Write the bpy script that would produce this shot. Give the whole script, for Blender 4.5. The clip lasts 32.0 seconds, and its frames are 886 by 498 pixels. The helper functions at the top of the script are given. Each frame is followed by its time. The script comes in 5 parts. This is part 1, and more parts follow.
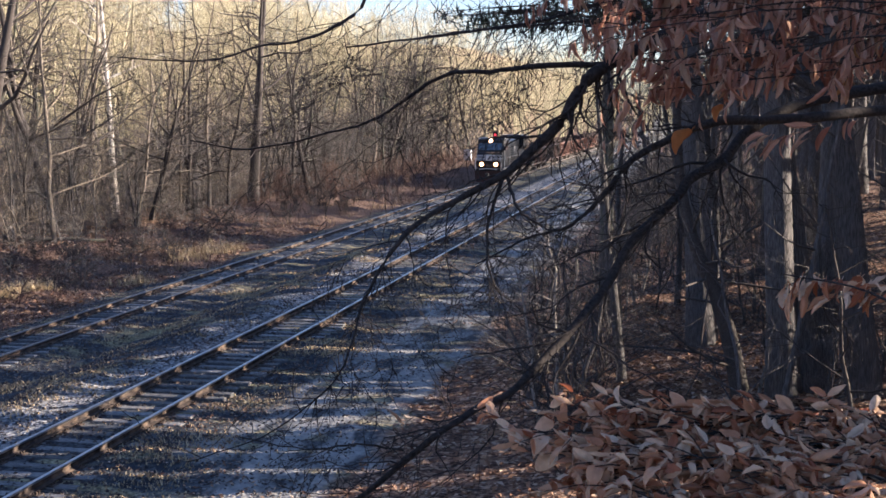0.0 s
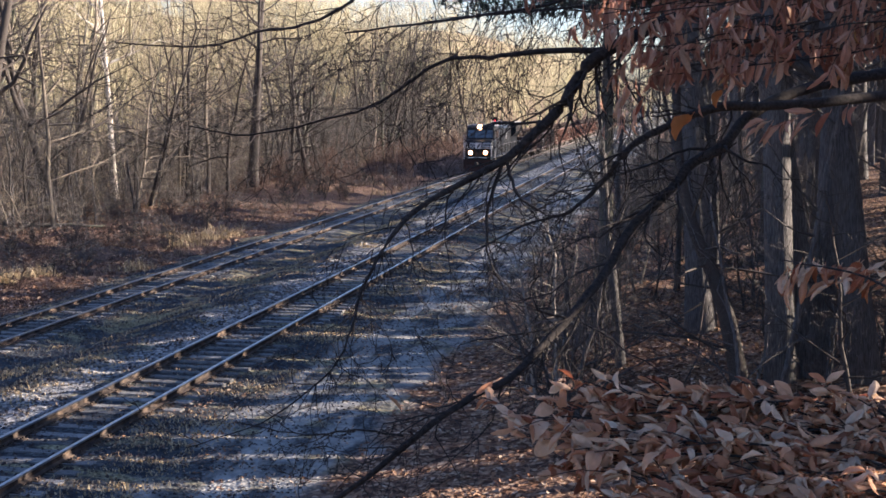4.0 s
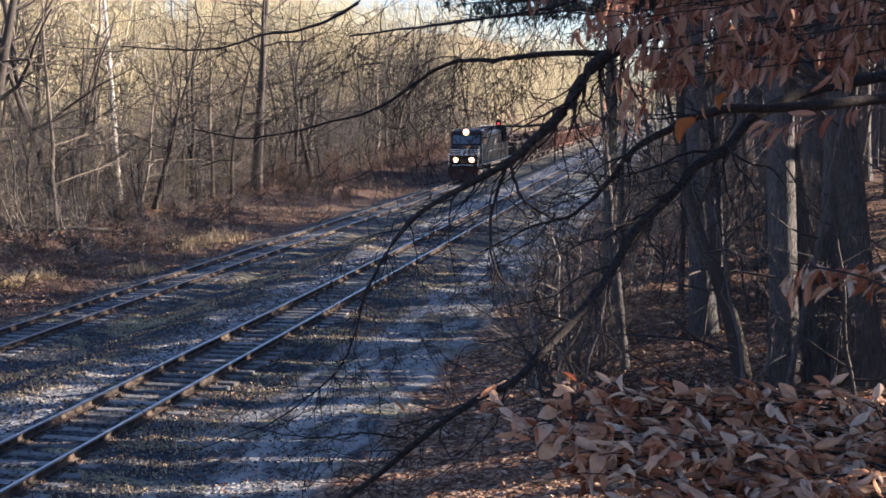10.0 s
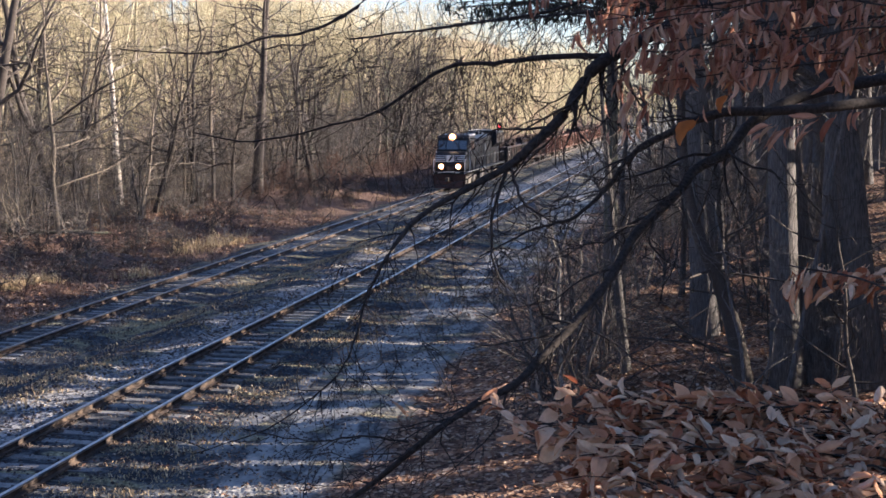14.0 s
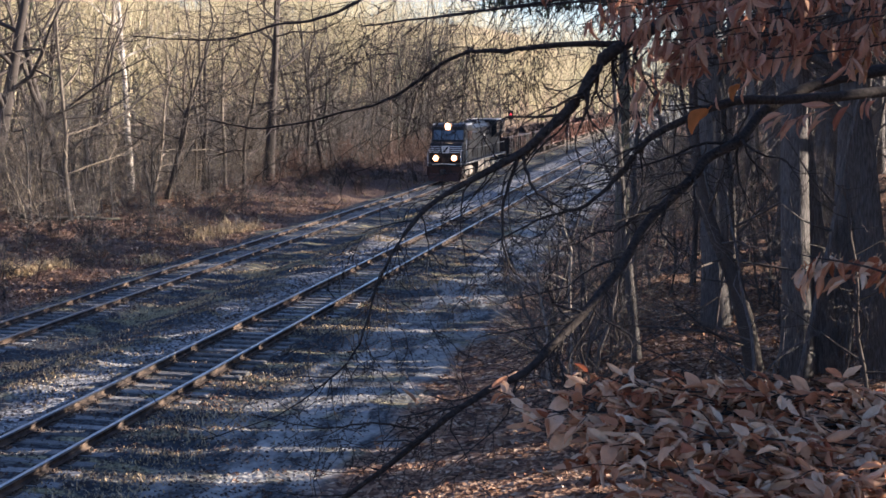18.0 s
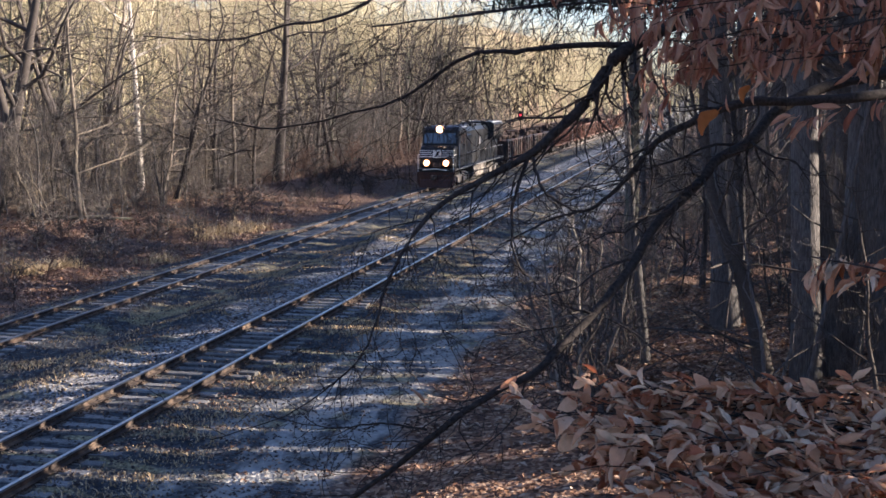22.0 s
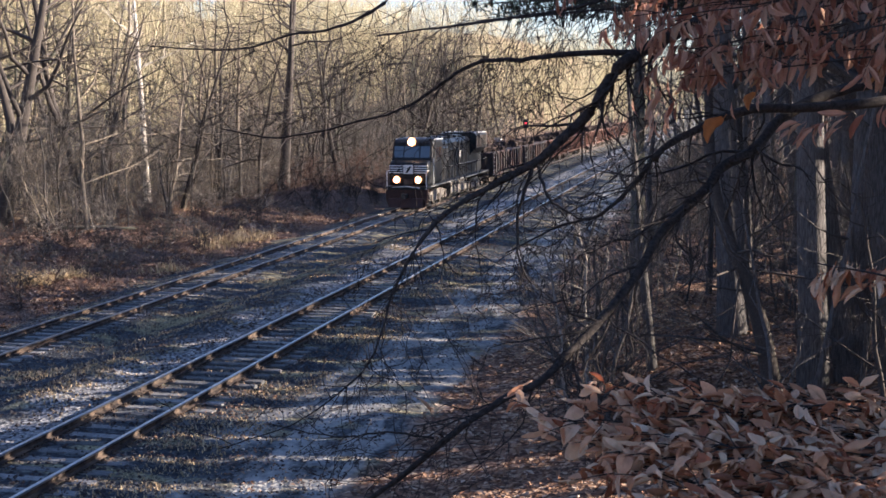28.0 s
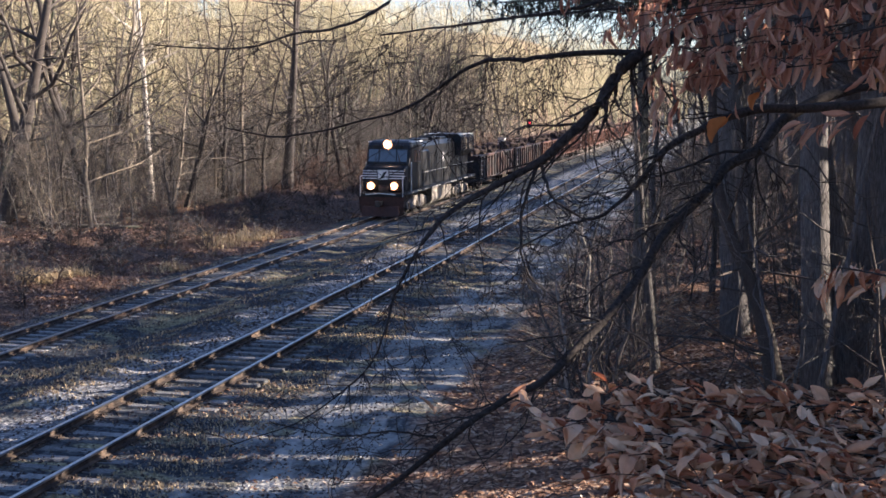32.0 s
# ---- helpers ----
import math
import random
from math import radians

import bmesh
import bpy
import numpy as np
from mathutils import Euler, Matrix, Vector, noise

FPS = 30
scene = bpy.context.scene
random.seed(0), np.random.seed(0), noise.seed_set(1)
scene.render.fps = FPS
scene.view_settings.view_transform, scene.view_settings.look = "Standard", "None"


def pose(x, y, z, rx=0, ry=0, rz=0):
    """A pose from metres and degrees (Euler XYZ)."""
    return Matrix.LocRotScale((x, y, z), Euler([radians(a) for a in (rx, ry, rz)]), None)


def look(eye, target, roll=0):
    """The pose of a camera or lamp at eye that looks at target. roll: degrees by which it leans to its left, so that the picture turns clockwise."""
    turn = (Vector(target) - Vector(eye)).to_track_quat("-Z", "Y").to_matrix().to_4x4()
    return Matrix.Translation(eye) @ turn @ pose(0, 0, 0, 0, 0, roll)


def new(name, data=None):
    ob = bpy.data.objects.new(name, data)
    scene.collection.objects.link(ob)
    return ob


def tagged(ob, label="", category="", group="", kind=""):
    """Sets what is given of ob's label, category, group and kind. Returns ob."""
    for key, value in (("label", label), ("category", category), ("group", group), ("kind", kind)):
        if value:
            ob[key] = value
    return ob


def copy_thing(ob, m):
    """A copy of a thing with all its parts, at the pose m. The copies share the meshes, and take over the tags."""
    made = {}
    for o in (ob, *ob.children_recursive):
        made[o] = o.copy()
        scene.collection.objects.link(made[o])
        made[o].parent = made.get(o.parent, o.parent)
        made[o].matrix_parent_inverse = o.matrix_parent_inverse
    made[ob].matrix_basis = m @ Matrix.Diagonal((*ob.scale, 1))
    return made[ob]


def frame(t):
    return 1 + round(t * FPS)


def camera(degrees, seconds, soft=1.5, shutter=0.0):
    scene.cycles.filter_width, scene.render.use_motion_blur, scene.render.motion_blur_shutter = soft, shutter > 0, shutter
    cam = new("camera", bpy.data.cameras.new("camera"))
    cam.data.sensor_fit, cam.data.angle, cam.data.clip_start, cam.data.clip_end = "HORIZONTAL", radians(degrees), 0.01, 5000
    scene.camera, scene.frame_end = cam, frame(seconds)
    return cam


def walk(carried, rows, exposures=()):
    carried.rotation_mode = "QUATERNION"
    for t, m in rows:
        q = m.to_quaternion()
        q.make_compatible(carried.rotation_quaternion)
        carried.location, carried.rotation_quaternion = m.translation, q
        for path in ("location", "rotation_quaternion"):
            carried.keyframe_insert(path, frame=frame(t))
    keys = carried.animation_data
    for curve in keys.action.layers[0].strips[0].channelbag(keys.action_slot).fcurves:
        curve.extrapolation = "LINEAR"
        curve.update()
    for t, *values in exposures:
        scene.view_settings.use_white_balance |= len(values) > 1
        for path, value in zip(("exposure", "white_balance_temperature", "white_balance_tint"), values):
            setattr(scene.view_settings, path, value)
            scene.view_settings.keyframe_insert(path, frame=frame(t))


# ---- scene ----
# The camera stands on a bank above the line and is turned by hand.
EYE = (0.0, 0.0, 6.2)
cam = camera(40.0, 32.0, soft=1.65)
TURNS = [
    (0, 83.735, 0.066, 11.488),
    (0.5, 83.714, 0.040, 11.500),
    (1, 83.641, 0.050, 11.532),
    (1.5, 83.654, 0.010, 11.540),
    (2, 83.557, -0.028, 11.480),
    (2.5, 83.364, -0.016, 11.432),
    (3, 83.199, 0.028, 11.449),
    (3.5, 83.073, 0.047, 11.446),
    (5.5, 83.085, 0.055, 11.558),
    (6, 82.957, -0.007, 11.560),
    (6.5, 82.865, -0.031, 11.643),
    (7, 82.752, -0.005, 11.666),
    (7.5, 82.833, 0.007, 11.649),
    (8, 82.839, 0.114, 11.598),
    (8.5, 82.898, 0.173, 11.643),
    (9, 82.936, 0.065, 11.623),
    (9.5, 83.062, 0.031, 11.639),
    (10, 83.210, 0.143, 11.634),
    (10.5, 83.394, 0.216, 11.706),
    (11, 83.340, 0.288, 11.742),
    (11.5, 83.241, 0.208, 11.746),
    (12, 83.175, 0.132, 11.679),
    (12.5, 83.257, 0.129, 11.634),
    (13, 83.293, 0.113, 11.719),
    (13.5, 83.404, 0.152, 11.696),
    (14, 83.357, 0.200, 11.667),
    (14.5, 83.106, 0.191, 11.840),
    (16.5, 83.247, 0.163, 12.083),
    (17, 83.129, 0.102, 12.093),
    (17.5, 82.894, 0.006, 12.210),
    (18, 82.775, 0.008, 12.209),
    (18.5, 82.716, 0.051, 12.163),
    (19, 82.589, 0.069, 12.240),
    (19.5, 82.601, -0.004, 12.353),
    (20, 82.754, -0.034, 12.415),
    (20.5, 82.935, -0.081, 12.538),
    (21, 82.897, -0.157, 12.673),
    (21.5, 82.855, -0.170, 12.707),
    (22, 82.804, -0.144, 12.662),
    (22.5, 82.847, -0.043, 12.721),
    (23, 82.807, -0.044, 12.721),
    (23.5, 82.774, -0.057, 12.819),
    (24, 82.870, -0.013, 12.994),
    (24.5, 82.955, -0.074, 13.108),
    (25, 82.785, -0.069, 13.089),
    (25.5, 82.749, -0.050, 13.161),
    (27.5, 83.333, 0.076, 12.965),
    (28, 83.196, 0.137, 12.904),
    (28.5, 83.139, 0.086, 12.894),
    (29, 83.150, 0.034, 12.971),
    (29.5, 83.479, -0.007, 13.113),
    (30, 83.574, 0.028, 13.101),
    (30.5, 83.423, 0.021, 13.045),
    (31, 83.306, -0.004, 13.021),
    (31.5, 83.210, -0.011, 13.010),
    (32, 83.170, 0.000, 13.079),
]
walk(cam, [(t, pose(*EYE, rx, ry, rz)) for t, rx, ry, rz in TURNS], [(0, 1.68, 5560, 24), (32, 1.68, 5560, 24)])

# ---- light: a low winter sun from the right of the line, blue sky ----
SUN_DIR = Vector((0.955, 0.30, 0.0)).normalized()
SUN_EL = radians(18.5)
world = bpy.data.worlds.new("sky")
scene.world = world
world.use_nodes = True
wn = world.node_tree
sky = wn.nodes.new("ShaderNodeTexSky")
sky.sky_type, sky.sun_disc = "NISHITA", False
sky.sun_elevation, sky.sun_rotation = SUN_EL, math.atan2(SUN_DIR.x, SUN_DIR.y)
sky.air_density, sky.dust_density, sky.ozone_density = 1.0, 0.7, 1.6
wn.links.new(sky.outputs[0], wn.nodes["Background"].inputs[0])
wn.nodes["Background"].inputs[1].default_value = 0.08
sun_data = bpy.data.lights.new("sun", "SUN")
sun_data.energy, sun_data.angle, sun_data.color = 6.8, radians(0.35), (1.0, 0.82, 0.53)
sun = new("sun", sun_data)
sun_way = Vector((SUN_DIR.x * math.cos(SUN_EL), SUN_DIR.y * math.cos(SUN_EL), math.sin(SUN_EL)))
sun.matrix_world = look(sun_way * 100, (0, 0, 0))


# ---- materials ----
def shade(name, build, rough=0.8, metal=0.0, spec=0.3):
    m = bpy.data.materials.new(name)
    m.use_nodes = True
    nt = m.node_tree
    b = nt.nodes["Principled BSDF"]
    b.inputs["Roughness"].default_value = rough
    b.inputs["Metallic"].default_value = metal
    b.inputs["Specular IOR Level"].default_value = spec
    if build:
        build(nt, b)
    return m


def node(nt, kind, **given):
    n = nt.nodes.new("ShaderNode" + kind)
    for key, value in given.items():
        n.inputs[key].default_value = value
    return n


def ramp(nt, source, stops):
    r = nt.nodes.new("ShaderNodeValToRGB")
    while len(r.color_ramp.elements) < len(stops):
        r.color_ramp.elements.new(0.5)
    for e, (p, c) in zip(r.color_ramp.elements, stops):
        e.position, e.color = p, (*c, 1)
    nt.links.new(source, r.inputs[0])
    return r.outputs[0]


def mix(nt, fac, a, b):
    n = nt.nodes.new("ShaderNodeMix")
    n.data_type = "RGBA"
    for socket, value in ((0, fac), (6, a), (7, b)):
        if isinstance(value, (int, float)):
            n.inputs[socket].default_value = value
        elif isinstance(value, tuple):
            n.inputs[socket].default_value = (*value, 1)
        else:
            nt.links.new(value, n.inputs[socket])
    return n.outputs[2]


def math_node(nt, op, a, b=0.0):
    n = nt.nodes.new("ShaderNodeMath")
    n.operation = op
    for i, value in enumerate((a, b)):
        if isinstance(value, (int, float)):
            n.inputs[i].default_value = value
        else:
            nt.links.new(value, n.inputs[i])
    return n.outputs[0]


def noise_of(nt, scale, detail=5.0, stretch=None):
    tc = nt.nodes.new("ShaderNodeTexCoord")
    n = node(nt, "TexNoise", Scale=scale, Detail=detail)
    if stretch:
        mp = nt.nodes.new("ShaderNodeMapping")
        mp.inputs["Scale"].default_value = stretch
        nt.links.new(tc.outputs["Object"], mp.inputs[0])
        nt.links.new(mp.outputs[0], n.inputs["Vector"])
    else:
        nt.links.new(tc.outputs["Object"], n.inputs["Vector"])
    return n.outputs["Fac"]


def bump(nt, b, height, strength, distance):
    n = node(nt, "Bump", Strength=strength, Distance=distance)
    nt.links.new(height, n.inputs["Height"])
    nt.links.new(n.outputs[0], b.inputs["Normal"])


def grained(name, dark, light, scale, rough=0.8, metal=0.0, relief=0.4, distance=0.01, stretch=None, stain=None, stain_scale=1.0, vary=0.0, spec=0.3):
    """A surface with grain at one scale and stains at a larger one; vary: how far whole objects differ."""
    def build(nt, b):
        fine = noise_of(nt, scale, 6, stretch)
        colour = ramp(nt, fine, [(0.3, dark), (0.7, light)])
        if stain:
            big = noise_of(nt, stain_scale, 4)
            colour = mix(nt, ramp(nt, big, [(0.45, (0, 0, 0)), (0.65, (1, 1, 1))]), colour, stain)
        if vary:
            info = nt.nodes.new("ShaderNodeObjectInfo")
            hsv = nt.nodes.new("ShaderNodeHueSaturation")
            amount = math_node(nt, "ADD", math_node(nt, "MULTIPLY", info.outputs["Random"], 2 * vary), 1 - vary)
            nt.links.new(amount, hsv.inputs["Value"])
            nt.links.new(colour, hsv.inputs["Color"])
            colour = hsv.outputs[0]
        nt.links.new(colour, b.inputs["Base Color"])
        bump(nt, b, fine, relief, distance)
    return shade(name, build, rough, metal, spec)


def foliage(name, stops, island=True, rough=0.6, through_light=0.4, sheen=0.15):
    """Dry leaf: colour differs leaf by leaf, some light comes through."""
    m = bpy.data.materials.new(name)
    m.use_nodes = True
    nt = m.node_tree
    b = nt.nodes["Principled BSDF"]
    b.inputs["Roughness"].default_value, b.inputs["Specular IOR Level"].default_value = rough, sheen
    if island:
        source = nt.nodes.new("ShaderNodeNewGeometry").outputs["Random Per Island"]
    else:
        source = nt.nodes.new("ShaderNodeObjectInfo").outputs["Random"]
    colour = ramp(nt, source, stops)
    fine = noise_of(nt, 60, 4)
    colour = mix(nt, math_node(nt, "MULTIPLY", fine, 0.45), colour, (0.09, 0.045, 0.025))
    nt.links.new(colour, b.inputs["Base Color"])
    bump(nt, b, fine, 0.35, 0.004)
    if through_light:
        tr = nt.nodes.new("ShaderNodeBsdfTranslucent")
        nt.links.new(colour, tr.inputs[0])
        mx = node(nt, "MixShader", Fac=through_light)
        nt.links.new(b.outputs[0], mx.inputs[1])
        nt.links.new(tr.outputs[0], mx.inputs[2])
        nt.links.new(mx.outputs[0], nt.nodes["Material Output"].inputs[0])
    return m


def ground_build(nt, b):
    tc = nt.nodes.new("ShaderNodeTexCoord")
    sep = nt.nodes.new("ShaderNodeSeparateXYZ")
    nt.links.new(tc.outputs["Object"], sep.inputs[0])
    wander = noise_of(nt, 0.35, 4)
    x = math_node(nt, "ADD", sep.outputs[0], math_node(nt, "MULTIPLY", math_node(nt, "SUBTRACT", wander, 0.5), 3.2))

    def smooth(a, c):
        mr = nt.nodes.new("ShaderNodeMapRange")
        mr.interpolation_type = "SMOOTHSTEP"
        nt.links.new(x, mr.inputs[0])
        mr.inputs[1].default_value, mr.inputs[2].default_value = a, c
        return mr.outputs[0]

    vor = node(nt, "TexVoronoi", Scale=14.0)
    nt.links.new(tc.outputs["Object"], vor.inputs["Vector"])
    grey = nt.nodes.new("ShaderNodeSeparateColor")
    nt.links.new(vor.outputs["Color"], grey.inputs[0])
    fine, mid = noise_of(nt, 9, 6), noise_of(nt, 1.3, 5)
    tone = math_node(nt, "ADD", math_node(nt, "MULTIPLY", grey.outputs[0], 0.55), math_node(nt, "MULTIPLY", fine, 0.45))
    ballast = ramp(nt, tone, [(0.15, (0.02, 0.023, 0.029)), (0.5, (0.046, 0.052, 0.06)), (0.72, (0.088, 0.094, 0.098)), (0.85, (0.21, 0.21, 0.20))])
    weeds = ramp(nt, noise_of(nt, 15, 6), [(0.3, (0.085, 0.075, 0.045)), (0.5, (0.25, 0.22, 0.125)), (0.68, (0.46, 0.41, 0.26))])
    streak = noise_of(nt, 1.0, 6, (0.42, 1.25, 1.0))
    ballast = mix(nt, ramp(nt, streak, [(0.54, (0, 0, 0)), (0.62, (0.85, 0.85, 0.85))]), ballast, weeds)
    pale_stone = ramp(nt, grey.outputs[0], [(0.0, (0.045, 0.05, 0.06)), (0.5, (0.17, 0.175, 0.18)), (1.0, (0.46, 0.45, 0.43))])
    band = math_node(nt, "MULTIPLY", smooth(-14.2, -13.4), smooth(-11.8, -12.4))
    ballast = mix(nt, math_node(nt, "MULTIPLY", band, 0.95), ballast, pale_stone)
    road = ramp(nt, noise_of(nt, 5, 8), [(0.3, (0.20, 0.205, 0.205)), (0.7, (0.40, 0.395, 0.37))])
    road = mix(nt, ramp(nt, noise_of(nt, 0.9, 6, (1.6, 0.5, 1.0)), [(0.47, (0, 0, 0)), (0.56, (0.9, 0.9, 0.9))]), road, ballast)
    lvor = node(nt, "TexVoronoi", Scale=11.0)
    nt.links.new(tc.outputs["Object"], lvor.inputs["Vector"])
    lsep = nt.nodes.new("ShaderNodeSeparateColor")
    nt.links.new(lvor.outputs["Color"], lsep.inputs[0])
    litter = ramp(nt, lsep.outputs[0], [(0.0, (0.04, 0.025, 0.02)), (0.4, (0.135, 0.076, 0.052)), (0.75, (0.25, 0.155, 0.10)), (1.0, (0.42, 0.31, 0.22))])
    verge = ramp(nt, fine, [(0.3, (0.05, 0.033, 0.027)), (0.5, (0.12, 0.078, 0.06)), (0.75, (0.27, 0.20, 0.145))])
    wood = ramp(nt, noise_of(nt, 2.2, 8), [(0.35, (0.08, 0.06, 0.042)), (0.5, (0.20, 0.15, 0.10)), (0.7, (0.42, 0.33, 0.22))])
    c = mix(nt, math_node(nt, "MULTIPLY", smooth(-9.0, -8.3), 0.9), ballast, road)
    c = mix(nt, smooth(-6.0, -5.3), c, litter)
    c = mix(nt, smooth(-22.8, -24.2), c, verge)
    c = mix(nt, smooth(-38, -46), c, wood)
    nt.links.new(c, b.inputs["Base Color"])
    height = math_node(nt, "ADD", vor.outputs["Distance"], fine)
    bump(nt, b, height, 0.6, 0.045)


GROUND = shade("ground", ground_build, 0.95, spec=0.08)
BARK = grained("bark_grey", (0.04, 0.036, 0.034), (0.15, 0.132, 0.12), 9, 0.9, relief=0.8, distance=0.03, stretch=(3, 3, 0.5), stain=(0.09, 0.10, 0.07), stain_scale=0.8, vary=0.3)
BARK_BANK = grained("bark_bank", (0.036, 0.034, 0.035), (0.145, 0.135, 0.13), 16, 0.9, relief=1.0, distance=0.05, stretch=(3, 3, 0.35), vary=0.25)
TWIG_PALE = grained("twig_pale", (0.09, 0.08, 0.072), (0.24, 0.215, 0.19), 12, 0.85, vary=0.3)
# grey bark lightened to tan, for sunlight on the wood's edge
BARK_EDGE_LIT = grained("bark_edge_lit", (0.065, 0.055, 0.044), (0.28, 0.235, 0.185), 9, 0.9, relief=0.7, distance=0.03, stretch=(3, 3, 0.5), stain=(0.10, 0.085, 0.065), stain_scale=0.6, vary=0.4)
# pale bark and twigs, coloured lighter and golden for the hill's sunlight
BARK_TAN_SUNLIT = grained("bark_tan_sunlit", (0.215, 0.187, 0.112), (0.50, 0.455, 0.30), 7, 0.9, relief=0.6, distance=0.02, stretch=(3, 3, 0.6), vary=0.35)
BARK_PALE = grained("bark_pale", (0.42, 0.39, 0.34), (0.72, 0.68, 0.61), 5, 0.8, stretch=(1, 1, 4), stain=(0.18, 0.15, 0.12), stain_scale=2.0)
BARK_DARK = grained("bark_dark", (0.022, 0.019, 0.018), (0.085, 0.072, 0.064), 30, 0.85, relief=0.8, distance=0.006, stretch=(2, 2, 2), vary=0.15)
# near-black, with the shade on the foreground limbs put into the bark colour
BARK_LIMB_SHADED = grained("bark_limb_shaded", (0.014, 0.012, 0.012), (0.048, 0.041, 0.038), 30, 0.9, relief=0.8, distance=0.006, stretch=(2, 2, 2), vary=0.15, spec=0.15)
TWIG_RED = grained("twig_red", (0.06, 0.037, 0.031), (0.16, 0.104, 0.08), 20, 0.85, vary=0.3)
NEEDLE = foliage("needles", [(0.0, (0.012, 0.028, 0.022)), (1.0, (0.045, 0.075, 0.045))], through_light=0.1)
LEAF = foliage("brown_leaf", [(0.0, (0.30, 0.11, 0.07)), (0.4, (0.58, 0.30, 0.20)), (0.8, (0.74, 0.48, 0.35)), (0.95, (0.52, 0.34, 0.22)), (1.0, (0.55, 0.27, 0.08))], island=False, rough=0.48, sheen=0.25)
LEAF_PALE = foliage("pale_leaf", [(0.0, (0.35, 0.105, 0.05)), (0.27, (0.63, 0.29, 0.15)), (0.55, (0.80, 0.48, 0.29)), (1.0, (0.9, 0.71, 0.52))], island=False, rough=0.48, sheen=0.25)
LEAF_JOINED = foliage("brown_leaf_mass", [(0.0, (0.30, 0.11, 0.07)), (0.4, (0.58, 0.30, 0.20)), (0.8, (0.74, 0.48, 0.35)), (1.0, (0.52, 0.34, 0.22))], rough=0.48, sheen=0.25)
PALE_JOINED = foliage("pale_leaf_mass", [(0.0, (0.35, 0.105, 0.05)), (0.27, (0.63, 0.29, 0.15)), (0.55, (0.80, 0.48, 0.29)), (1.0, (0.9, 0.71, 0.52))], rough=0.48, sheen=0.25)
LEAF_ORANGE = foliage("orange_leaf", [(0.0, (0.52, 0.20, 0.06)), (1.0, (0.58, 0.24, 0.08))], island=False, through_light=0.5)
LITTER = foliage("fallen_leaf", [(0.0, (0.07, 0.034, 0.025)), (0.5, (0.27, 0.155, 0.095)), (0.85, (0.47, 0.31, 0.20)), (1.0, (0.66, 0.54, 0.42))], through_light=0.1)
GRASS = foliage("dry_grass", [(0.0, (0.16, 0.11, 0.068)), (0.5, (0.33, 0.24, 0.145)), (1.0, (0.54, 0.43, 0.28))], through_light=0.2)
STRAW = foliage("straw", [(0.0, (0.36, 0.26, 0.14)), (0.5, (0.55, 0.43, 0.25)), (1.0, (0.72, 0.60, 0.38))], through_light=0.25)
WEED = foliage("dead_weed", [(0.0, (0.05, 0.04, 0.035)), (0.6, (0.13, 0.10, 0.08)), (1.0, (0.27, 0.22, 0.17))], through_light=0.1)
WEED_RED = foliage("red_weed", [(0.0, (0.045, 0.028, 0.025)), (0.6, (0.12, 0.074, 0.06)), (0.9, (0.21, 0.145, 0.115)), (1.0, (0.36, 0.28, 0.21))], through_light=0.1)
STONE = foliage("ballast_stone", [(0.0, (0.022, 0.025, 0.03)), (0.6, (0.048, 0.053, 0.06)), (0.92, (0.095, 0.1, 0.1)), (1.0, (0.24, 0.235, 0.22))], through_light=0, rough=0.9)
RAIL_TOP = grained("rail_head", (0.30, 0.30, 0.31), (0.55, 0.55, 0.56), 25, 0.28, 1.0, 0.1, 0.002)
RUST = grained("rail_rust", (0.018, 0.016, 0.016), (0.066, 0.05, 0.042), 14, 0.85, 0.1, 0.5, 0.004, stain=(0.13, 0.095, 0.07), stain_scale=3)
TIE = grained("tie_wood", (0.045, 0.046, 0.05), (0.26, 0.26, 0.255), 10, 0.9, relief=0.7, distance=0.012, stretch=(0.6, 5, 5), vary=0.45)
BLACK = grained("black_paint", (0.006, 0.007, 0.009), (0.013, 0.015, 0.018), 6, 0.42, 0.0, 0.1, 0.003, stain=(0.022, 0.022, 0.023), stain_scale=0.9, spec=0.22)
FRAME = grained("running_gear", (0.014, 0.013, 0.012), (0.065, 0.056, 0.048), 8, 0.8, 0.2, 0.4, 0.005, stain=(0.10, 0.08, 0.065), stain_scale=2)
# dark maroon paint, its colour reddened for lamp flare and sunlight
PLOUGH_WARMED = grained("plough_paint_warmed", (0.04, 0.016, 0.011), (0.085, 0.034, 0.022), 5, 0.6, 0.0, 0.2, 0.004, stain=(0.05, 0.024, 0.02), stain_scale=1.2)
DUST = grained("dusty_steel", (0.07, 0.062, 0.055), (0.34, 0.31, 0.27), 4, 0.85, 0.0, 0.3, 0.004, stain=(0.05, 0.045, 0.04), stain_scale=1.6)
WHITE = grained("white_paint", (0.62, 0.61, 0.58), (0.80, 0.79, 0.76), 5, 0.5, relief=0.1)
GREY = grained("grey_paint", (0.18, 0.18, 0.18), (0.34, 0.34, 0.34), 5, 0.55, relief=0.1)
CAR_RUST = grained("car_rust", (0.05, 0.027, 0.022), (0.155, 0.078, 0.055), 3, 0.85, 0.0, 0.3, 0.006, stain=(0.09, 0.045, 0.035), stain_scale=0.7, vary=0.2)
CAR_BLACK = grained("car_black", (0.014, 0.014, 0.016), (0.042, 0.038, 0.038), 3, 0.7, 0.0, 0.3, 0.006, stain=(0.07, 0.035, 0.028), stain_scale=0.8, vary=0.2)
SCRAP = grained("scrap", (0.02, 0.015, 0.013), (0.075, 0.05, 0.04), 2.5, 0.85, 0.2, 0.8, 0.05)


def glass_build(nt, b):
    b.inputs["Base Color"].default_value = (0.012, 0.014, 0.018, 1)
    b.inputs["IOR"].default_value = 1.7


